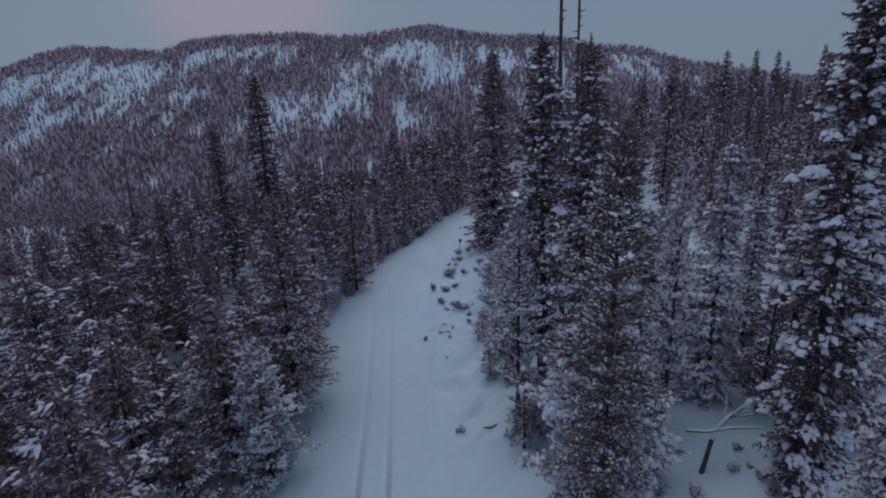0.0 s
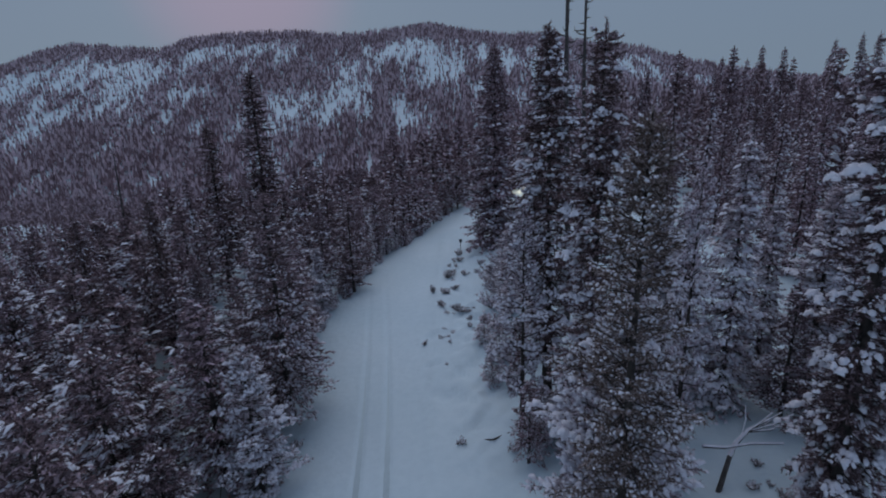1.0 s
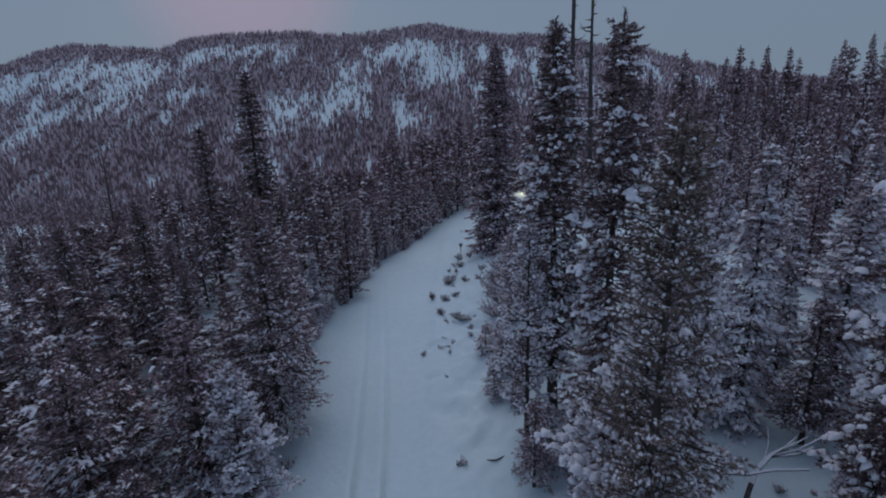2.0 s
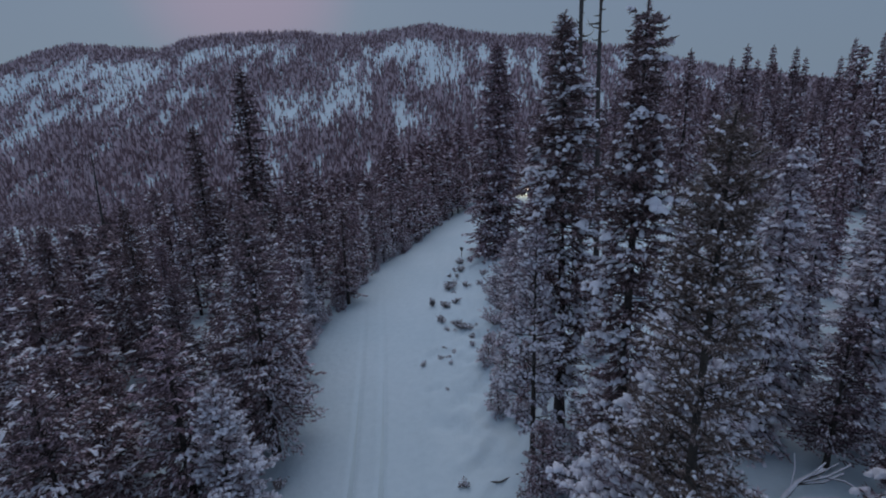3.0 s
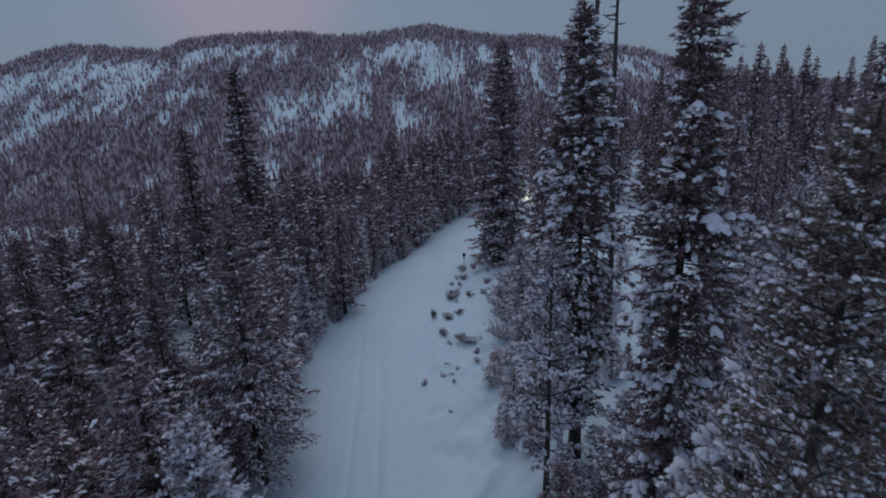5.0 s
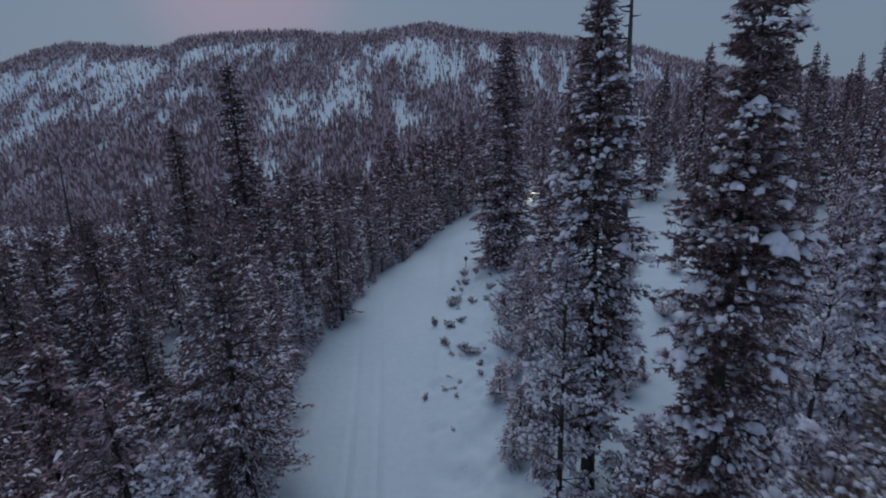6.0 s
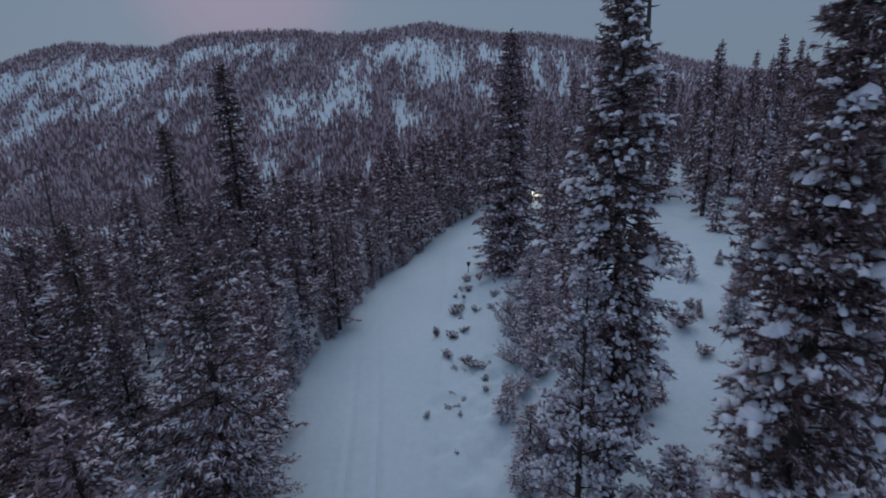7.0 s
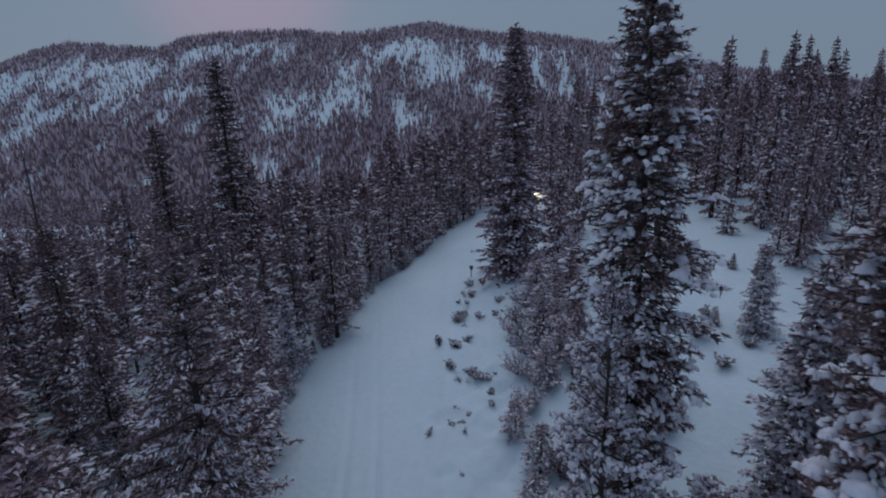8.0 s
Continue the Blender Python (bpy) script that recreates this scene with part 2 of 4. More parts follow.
def needle_mesh(rng, pos, dirs, size, blades, width, spread, material):
    """Fluffy tufts of short needle sprigs round each twig end."""
    n = len(pos)
    d, s, u = frames_of(dirs)
    ln = size[:, None] * rng.uniform(0.36, 0.72, (n, blades))
    out = d[:, None] * 0.55 + rng.normal(0, spread, (n, blades, 3)) * np.array([1, 1, 0.75])
    out /= np.linalg.norm(out, axis=2, keepdims=True) + 1e-9
    across = np.cross(out, rng.normal(size=(n, blades, 3)))
    across /= np.linalg.norm(across, axis=2, keepdims=True) + 1e-9
    w = (width * size[:, None] * rng.uniform(0.6, 1.4, (n, blades)))[..., None]
    base = pos[:, None] + d[:, None] * (size[:, None] * rng.uniform(-0.35, 0.45, (n, blades)))[..., None]
    tip = base + out * ln[..., None] + np.array([0, 0, -0.12]) * ln[..., None]
    v = np.stack([base + across * w, tip, base - across * w], 2).reshape(-1, 3)
    f = np.arange(n * blades)[:, None] * 3 + np.array([[0, 1, 2]])
    return mesh_from("crown", v, f, material, False)


def snow_mesh(rng, pos, dirs, size, sides=6, slim=1.0, flat=1.0, clump=1, rounded=False):
    """Uneven lobed lumps of snow that droop over the twigs; clump: lumps grown together round each place."""
    pos, size = np.asarray(pos, float), np.asarray(size, float)
    d, s, u = frames_of(np.asarray(dirs, float))
    if clump > 1:
        first = np.tile(np.arange(clump) == 0, len(pos))
        pos, size, d, s, u = (np.repeat(q, clump, 0) for q in (pos, size, d, s, u))
        away = np.where(first, 0.0, 1.0)
        shift = rng.normal(0, 1, (len(pos), 2)) * (size * away)[:, None]
        pos = pos + d * (0.55 * shift[:, :1]) + s * (0.45 * shift[:, 1:]) - np.array([0, 0, 0.22]) * (np.abs(shift).sum(1))[:, None]
        size = size * np.where(first, 1.0, rng.uniform(0.35, 0.8, len(pos)))
    n = len(pos)
    up = (u * 0.5 + np.array([0, 0, 0.5])) * flat
    a = (np.arange(sides) / sides * 2 * np.pi)[None, :] + rng.uniform(0, 1.0, (n, 1))
    k = 1 + 0.17 * np.sin(2 * a + rng.uniform(0, 6.28, (n, 1))) + 0.13 * np.sin(3 * a + rng.uniform(0, 6.28, (n, 1))) + rng.uniform(-0.08, 0.08, (n, sides))
    rings = []
    for rad, lift in (((1.0, -0.16), (0.80, 0.28)) if rounded else ((1.0, -0.12),)):
        along, across = np.cos(a) * k * rad, np.sin(a) * k * rad
        sag = 0.22 * (along ** 2 + 0.6 * across ** 2)
        rings.append(pos[:, None] + (along * size[:, None] * 0.68 / slim)[..., None] * d[:, None]
                     + (across * size[:, None] * 0.52 * slim)[..., None] * s[:, None]
                     + ((lift - sag + rng.uniform(-0.12, 0.12, (n, sides))) * size[:, None])[..., None] * up[:, None])
    apex = pos + up * (size * rng.uniform(0.40, 0.54, n))[:, None] + d * (size * rng.uniform(-0.2, 0.2, n))[:, None]
    v = np.concatenate([*rings, apex[:, None]], 1)
    per, f = v.shape[1], []
    for r in range(len(rings) - 1):
        for i in range(sides):
            p, q = r * sides + i, r * sides + (i + 1) % sides
            f += [(p, q, q + sides), (p, q + sides, p + sides)]
    o = (len(rings) - 1) * sides
    f += [(o + i, o + (i + 1) % sides, per - 1) for i in range(sides)]
    f = (np.array(f)[None] + (np.arange(n) * per)[:, None, None]).reshape(-1, 3)
    return v.reshape(-1, 3), f


def tube(v, f, points, radii, sides):
    """Adds a tapering tube through the points."""
    start = len(v)
    for i, (p, r) in enumerate(zip(points, radii)):
        p = Vector(p)
        ahead = Vector(points[min(i + 1, len(points) - 1)]) - Vector(points[max(i - 1, 0)])
        q = ahead.to_track_quat("Z", "Y") if ahead.length > 1e-6 else Euler((0, 0, 0)).to_quaternion()
        for k in range(sides):
            a = 2 * math.pi * k / sides
            v.append(tuple(p + q @ Vector((math.cos(a) * r, math.sin(a) * r, 0))))
    for i in range(len(points) - 1):
        for k in range(sides):
            a, b = start + i * sides + k, start + i * sides + (k + 1) % sides
            f += [(a, b, b + sides), (a, b + sides, a + sides)]


def conifer(name, seed, h, spread_m, pine=False, step=0.26, gap=0.30, blades=9, width=0.085, snow=0.5, bare=0.1, needles=None, sparse=1.0, big=1.0, streaks=0, pads=0.0, profile=((0, 1), (1, 1)), load=1.0):
    """One tree on an Empty at its foot: trunk with limbs, crown of needle brushes, snow on the twigs."""
    rng = np.random.default_rng(seed)
    fine = step < 0.35
    tv, tf = [], []
    bend = rng.normal(0, 0.003 * h, 2)
    segs = 9

    def stem(z):
        t = z / h
        return np.array([bend[0] * math.sin(t * 2.6), bend[1] * math.sin(t * 3.1), z])

    r0 = 0.0115 * h + 0.03
    zs = [h * i / segs for i in range(segs + 1)]
    tube(tv, tf, [tuple(stem(z) - np.array([0, 0, 0.25 if z == 0 else 0])) for z in zs],
         [r0 * (1.25 if z == 0 else 1) * (1 - 0.93 * z / h) for z in zs], 8 if fine else 5)
    P, D, Z, SP, SD, SZ, LP, LD, LZ = ([] for _ in range(9))
    z = h * bare
    while z < h * 0.985:
        t = max(0.0, (z / h - bare) / (1 - bare))
        if pine:
            reach = spread_m * (0.55 + 0.45 * math.sin(min(1.0, t * 1.5 + 0.25) * math.pi * 0.62)) * (1 - t ** 2.2) + 0.25
        else:
            reach = spread_m * (1 - t) ** 0.72 * min(1.0, 0.78 + 0.9 * t) * float(np.interp(t, *zip(*profile))) + (0.22 if step < 0.3 else 0.6 * step * (1 - 0.6 * t))
        count = rng.integers(4, 7) if not pine else rng.integers(3, 6)
        turn = rng.uniform(0, 6.28)
        for k in range(count):
            if rng.random() > sparse:
                continue
            a = turn + 6.283 * k / count + rng.normal(0, 0.25)
            ln = reach * rng.uniform(0.55, 1.18) * (1 + 0.45 * noise.noise(Vector((seed + 7 + math.cos(a), math.sin(a), z * 0.7))))
            rise = (0.55 * t - 0.28 if not pine else 0.5 * t - 0.05 + rng.normal(0, 0.22)) + rng.normal(0, 0.13)
            out = np.array([math.cos(a), math.sin(a), rise])
            out /= np.linalg.norm(out)
            root = stem(z) + np.array([0, 0, rng.uniform(-0.12, 0.12)])
            sag = (0.16 if not pine else -0.05) * ln

            def along(q):
                return root + out * (ln * q) + np.array([0, 0, -sag * q * q * (1.6 - q)])

            if ln > 0.5 and (fine or pine):
                tube(tv, tf, [tuple(along(q)) for q in ((0, 0.5, 0.95) if fine else (0, 0.9))],
                     (0.012 + 0.012 * ln, 0.008 + 0.006 * ln, 0.004) if fine else (0.012 + 0.012 * ln, 0.004), 3)
            patch = noise.noise(Vector((seed + 1.1 * math.cos(a), 1.1 * math.sin(a), z * 0.55)))
            if rng.random() < pads * (1.25 - 0.95 * t) * min(2.0, max(0.05, 1 + 3.2 * patch)) and ln > 0.45:
                # a shelf of snow along the outer part of the branch
                flat_side = np.array([-out[1], out[0], 0.0])
                heap = rng.uniform(0.6, 1.0) ** 1.5
                for lump in range(int(rng.integers(4, 8) / load)):
                    q = rng.uniform(0.5, 1.0)
                    LP.append(along(q) + flat_side * rng.normal(0, 0.30) * ln * (1.2 - q) + np.array([0, 0, 0.05 + rng.normal(0, 0.03)]))
                    LD.append(out * np.array([1, 1, 0.5]) + flat_side * rng.normal(0, 0.6) - np.array([0, 0, 0.04 + 0.14 * q]))
                    LZ.append(load * min(0.32, heap * rng.uniform(0.11, 0.34) * (0.55 + 0.35 * ln)))
            m = max(1, int(ln * (0.78 if pine else 0.88) / step))
            for i in range(m + 1):
                q = 1 - (0.72 if pine else 0.88) * i / (m + 0.5)
                p = along(q)
                fwd = along(min(1.02, q + 0.1)) - along(q - 0.1)
                fwd /= np.linalg.norm(fwd)
                sidev = np.array([-fwd[1], fwd[0], 0.0])
                wide = ln * (1 - q) * (0.42 if not pine else 0.5) + 0.04
                for sgn in ((-1, 1) if i else (0,)):
                    for rep in range(1 + int(wide > 0.55)):
                        off = sgn * wide * rng.uniform(0.35, 1.0)
                        pp = p + sidev * off + np.array([0, 0, -0.12 * abs(off) + rng.normal(0, 0.04)])
                        dd = fwd + sidev * sgn * rng.uniform(0.4, 0.9) + np.array([0, 0, rng.uniform(-0.25, 0.15) if not pine else rng.uniform(-0.25, 0.55)])
                        sz = step * rng.uniform(1.1, 1.75) * (0.8 if i == 0 else 1.0) * (1.0 if pine or step < 0.3 else 0.45 + 0.55 * min(1.0, 4.0 * (1 - t)))
                        P.append(pp), D.append(dd), Z.append(sz)
                        zone = noise.noise(Vector(pp) * 0.75 + Vector((seed, 0, 0)))
                        cover = snow * (1.55 - 1.35 * t) * (0.7 + 0.6 * (q > 0.6)) * min(2.2, max(0.55 if snow > 0.75 else 0.12, 1 + 2.2 * zone))
                        if rng.random() < cover:
                            ln2 = np.linalg.norm(dd)
                            for lump in range(streaks or (int(step < 0.162) + 1 + int(rng.random() < 0.6) + int(rng.random() < 0.3))):
                                SP.append(pp + dd / ln2 * sz * rng.uniform(-0.2, 0.65) + sidev * sz * rng.normal(0, 0.28) + np.array([0, 0, 0.10 * sz + 0.02]))
                                SD.append(dd * np.array([1, 1, 0.8]) + rng.normal(0, 0.25, 3) - np.array([0, 0, rng.uniform(0.2, 1.1) if streaks else 0.2]))
                                SZ.append(min(0.075 if step < 0.162 else 0.165 if pine and step < 0.25 else 0.20 if fine else 0.30, sz * min(0.8, max(0.12, rng.lognormal(-1.3, 0.55))) * big * (1.6 if rng.random() < 0.05 else 1.0)))
        z += gap * rng.uniform(0.75, 1.3) * (0.6 if t > 0.65 else 1.0)
    top = stem(h)
    for i in range(4):
        P.append(top - np.array([0, 0, 0.14 * i])), D.append(np.array([rng.normal(0, 0.2), rng.normal(0, 0.2), 1.0])), Z.append(step * (1.2 if pine or step < 0.3 else 0.7))
    tree = new(name)
    tree.empty_display_size = 0.5
    P, D, Z = np.array(P), np.array(D), np.array(Z)
    material = needles or (PINE_NEEDLES if pine else FIR_NEEDLES)
    SV, SF = snow_mesh(rng, SP, SD, SZ, 5 if streaks or not fine else 6, 0.6 if streaks else 0.95 if big > 1.1 or step < 0.17 else 0.6 if pine else 0.72, 0.85, 1, step < 0.205 and not streaks)
    if LP:
        LV, LF = snow_mesh(rng, LP, LD, LZ, 8 if step < 0.22 else 6, 1.05, 0.95, 4 if step < 0.22 and load == 1 else 2, step < 0.28)
        SV, SF = np.concatenate([SV, LV]), np.concatenate([SF, LF + len(SV)])
    for part_name, me in (("trunk", mesh_from("trunk", tv, tf, BARK)),
                          ("crown", needle_mesh(rng, P, D, Z, blades, width, 0.42 if not pine else 0.62, material)),
                          ("snow", mesh_from("snow", SV, SF, SNOW))):
        ob = new(part_name, me)
        ob.parent = tree
    for ob in tree.children:
        if not ob.name.startswith("trunk"):
            ob["kind"] = "stuff"
        if ob.name.startswith("snow"):
            ob["label"] = "white snow lying on the branches"
    tree["height"] = h
    return tree


MID = dict(step=0.37, gap=0.44, blades=5, width=0.15)
FAR = dict(step=0.50, gap=0.62, blades=4, width=0.19)
PALETTE = {
    "fir_near": conifer("fir_tree", 10, 17.5, 1.8, step=0.165, gap=0.25, blades=22, width=0.088, snow=0.34, bare=0.10, big=1.15, pads=0.32, profile=((0, 0.5), (0.3, 0.58), (0.5, 0.74), (0.58, 1.05), (0.66, 1.3), (0.76, 1.1), (1, 1))),
    "fir_giant": conifer("fir_tree", 15, 18.5, 1.9, step=0.20, gap=0.29, blades=17, width=0.09, snow=0.34, bare=0.20, big=1.2, pads=0.40, profile=((0, 0.6), (0.4, 0.9), (1, 1.05))),
    "pine_near": conifer("pine_tree", 20, 15.0, 1.45, pine=True, step=0.16, gap=0.25, blades=34, width=0.050, snow=0.95, bare=0.30, big=0.6, needles=DARK_NEEDLES),
    "pine_white": conifer("pine_tree", 24, 9.0, 1.8, pine=True, step=0.20, gap=0.29, blades=20, width=0.060, snow=1.0, bare=0.05, needles=FROST_NEEDLES, big=1.45, pads=1.0, load=0.65),
    "fir_a": conifer("fir_tree", 11, 18.0, 2.15, step=0.20, gap=0.27, blades=15, width=0.095, snow=0.5, bare=0.14, big=1.15, pads=0.26, profile=((0, 0.5), (0.2, 0.66), (0.42, 1.1), (0.5, 1.25), (0.7, 1.22), (0.85, 1.08), (1, 0.9))),
    "fir_old": conifer("fir_tree", 14, 20.0, 2.3, step=0.24, gap=0.34, blades=11, width=0.13, snow=0.26, bare=0.12, sparse=0.8),
    "fir_skirt": conifer("fir_tree", 16, 19.0, 2.7, step=0.27, gap=0.30, blades=10, width=0.16, snow=0.42, bare=0.01, big=1.2, needles=FAR_NEEDLES),
    "fir_c": conifer("fir_tree", 13, 12.0, 1.6, step=0.28, gap=0.36, blades=10, width=0.11, snow=0.72, bare=0.03, big=1.35, pads=0.75, needles=FROST_NEEDLES),
    "pine_a": conifer("pine_tree", 21, 13.0, 2.3, pine=True, step=0.17, gap=0.27, blades=13, width=0.10, snow=0.5, bare=0.12, big=0.7, streaks=4),
    "pine_thin": conifer("pine_tree", 25, 10.8, 1.9, pine=True, step=0.18, gap=0.27, blades=12, width=0.12, snow=0.9, bare=0.16, sparse=0.52, needles=FROST_NEEDLES, big=1.45),
    "pine_bush": conifer("pine_tree", 26, 4.5, 1.35, pine=True, step=0.24, gap=0.28, blades=8, width=0.13, snow=0.95, bare=0.02, needles=FROST_NEEDLES, big=1.2, pads=0.7, load=0.6),
    "pine_b": conifer("pine_tree", 22, 9.0, 1.9, pine=True, step=0.22, gap=0.34, blades=9, width=0.13, snow=0.62, bare=0.05, needles=PINE_NEEDLES, big=0.8, streaks=4),
    "pine_c": conifer("pine_tree", 23, 10.0, 1.8, pine=True, step=0.23, gap=0.36, blades=7, width=0.165, snow=0.38, bare=0.10, sparse=0.9, needles=PINE_NEEDLES, big=0.75, streaks=3),
    "mid_fir_a": conifer("fir_tree", 31, 12.0, 1.5, snow=0.28, bare=0.04, needles=FAR_NEEDLES, **MID),
    "mid_fir_b": conifer("fir_tree", 32, 16.0, 1.5, snow=0.36, bare=0.06, needles=FAR_NEEDLES, **MID),
    "mid_fir_c": conifer("fir_tree", 33, 7.0, 1.2, snow=0.32, bare=0.02, needles=FAR_NEEDLES, **MID),
    "mid_pine_a": conifer("pine_tree", 34, 11.0, 1.5, pine=True, snow=0.32, bare=0.22, **MID),
    "mid_pine_b": conifer("pine_tree", 35, 9.0, 1.5, pine=True, snow=0.36, bare=0.1, **MID),
    "mid_frost": conifer("pine_tree", 39, 7.0, 1.5, pine=True, snow=0.7, bare=0.02, needles=FROST_NEEDLES, **MID),
    "far_fir_a": conifer("fir_tree", 36, 11.0, 1.6, snow=0.38, bare=0.04, needles=FAR_NEEDLES, **FAR),
    "far_fir_b": conifer("fir_tree", 37, 16.0, 1.6, snow=0.32, bare=0.06, needles=FAR_NEEDLES, **FAR),
    "far_pine_a": conifer("pine_tree", 38, 10.0, 1.5, pine=True, snow=0.38, bare=0.15, needles=FAR_NEEDLES, **FAR),
}
USED = set()


def plant(kind, x, y, h, label, group, rng, sway=0.008, wide=1.0, lean=(0.0, 0.0)):
    if kind.startswith("mid") and y > 62:
        kind = {"mid_fir_a": "far_fir_a", "mid_fir_b": "far_fir_b", "mid_fir_c": "far_fir_a"}.get(kind, "far_pine_a")
    src = PALETTE[kind]
    s = h / src["height"]
    at = Matrix.Translation((x, y, land_at(x, y) - 0.05)) @ Euler((*lean, 0)).to_matrix().to_4x4() @ Euler((rng.normal(0, sway), rng.normal(0, sway), rng.uniform(0, 6.28))).to_matrix().to_4x4() @ Matrix.Diagonal((s * wide, s * wide, s, 1))
    if kind in USED:
        tree = copy_thing(src, at @ Matrix.Diagonal((1 / src.scale.x, 1 / src.scale.y, 1 / src.scale.z, 1)))
    else:
        tree = src
        tree.matrix_basis = at
        bpy.context.view_layer.update()
        USED.add(kind)
    return tagged(tree, label, "tree", group)


rng = np.random.default_rng(5)
TALL = "tall dark fir with snow on its branches, beside the snowy road"
RIGHT_TREES = [
    ("fir_giant", 10.35, 12.7, 18.5, 0.98), ("fir_c", 13.0, 22.5, 12.6, 1.0), ("fir_near", 4.62, 16.05, 17.1, 1.0),
    ("pine_near", 4.05, 11.35, 14.8, 0.95), ("fir_a", 4.95, 24.35, 18.3, 1.1), ("pine_thin", 3.4, 22.6, 10.8, 0.82),
    ("fir_skirt", 4.85, 50.0, 18.9, 1.3), ("mid_fir_c", 8.9, 52.0, 8.5, 1.1), ("pine_white", 4.7, 13.4, 10.4, 1.05),
    ("fir_c", 16.1, 36.2, 5.2, 1.6), ("mid_fir_c", 24.6, 54.4, 5.0, 1.0),     ("fir_c", 10.5, 25.0, 9.3, 1.2), ("fir_c", 11.9, 25.3, 9.0, 1.2),
    ("pine_b", 6.6, 20.0, 6.0, 1.1), ("pine_thin", 9.8, 20.2, 12.5, 0.62), ("fir_c", 10.9, 23.0, 10.5, 0.8), ("pine_c", 3.3, 20.0, 4.0, 1.3),
    ("fir_c", 24.3, 30.8, 10.0, 1.2), ("fir_c", 22.0, 28.6, 9.0, 1.2), ("mid_fir_a", 26.7, 33.2, 11.0, 1.2), ("mid_fir_a", 24.6, 35.0, 9.5, 1.2),
    ("pine_bush", 5.6, 20.6, 4.6, 1.0), ("pine_bush", 6.6, 22.8, 4.2, 1.1), ("pine_bush", 6.4, 18.4, 4.0, 1.1), ("pine_bush", 4.0, 20.9, 3.0, 0.8), ("pine_bush", 8.0, 17.6, 3.4, 1.1), ("pine_bush", 5.2, 28.6, 3.4, 1.1),
    ("fir_c", 16.9, 22.2, 10.5, 1.2), ("fir_c", 19.0, 18.6, 8.5, 1.2), ("pine_c", 14.6, 20.6, 6.5, 1.2), ("fir_c", 20.0, 22.4, 11.0, 1.1), ("pine_c", 15.6, 18.6, 5.0, 1.2), ("fir_c", 15.8, 24.4, 9.5, 1.0),
]
YOUNG_TREES = [
    ("mid_fir_a", 24.7, 47.6, 6.4, 1.0), ("mid_fir_a", 26.4, 47.3, 7.6, 1.1), ("mid_fir_a", 29.4, 50.4, 8.2, 1.2), ("mid_fir_b", 31.2, 52.0, 12.5, 1.0),
    ("mid_fir_c", 35.9, 55.7, 1.6, 1.2), ("fir_c", 12.6, 16.3, 3.0, 1.2), ("mid_fir_c", 10.0, 56.0, 5.0, 1.0), ("mid_fir_c", 11.4, 61.0, 6.0, 1.0), ("mid_fir_c", 12.0, 58.0, 5.5, 1.0), ("mid_fir_a", 13.2, 63.0, 9.0, 1.0),
    ("mid_fir_a", 16.0, 60.0, 10.0, 1.0), ("mid_fir_a", 18.0, 64.0, 12.0, 1.0), ("mid_fir_a", 11.0, 89.5, 11.0, 1.1), ("mid_fir_b", 15.6, 93.5, 13.0, 1.1), ("mid_fir_a", 13.2, 96.0, 11.0, 1.1),
    ("mid_fir_b", 15.8, 77.0, 14.0, 1.1), ("mid_fir_a", 7.2, 76.0, 9.0, 1.1), ("mid_fir_c", 12.6, 66.0, 5.0, 1.1),
]
for kind, x, y, h, wide in RIGHT_TREES + YOUNG_TREES:
    plant(kind, x, y, h, TALL if h > 12 else "young snow-laden conifer on the bank above the road", "trees above the road", rng, 0.002, wide, (-0.05, -0.008) if kind == "fir_a" else (0.0, 0.0))
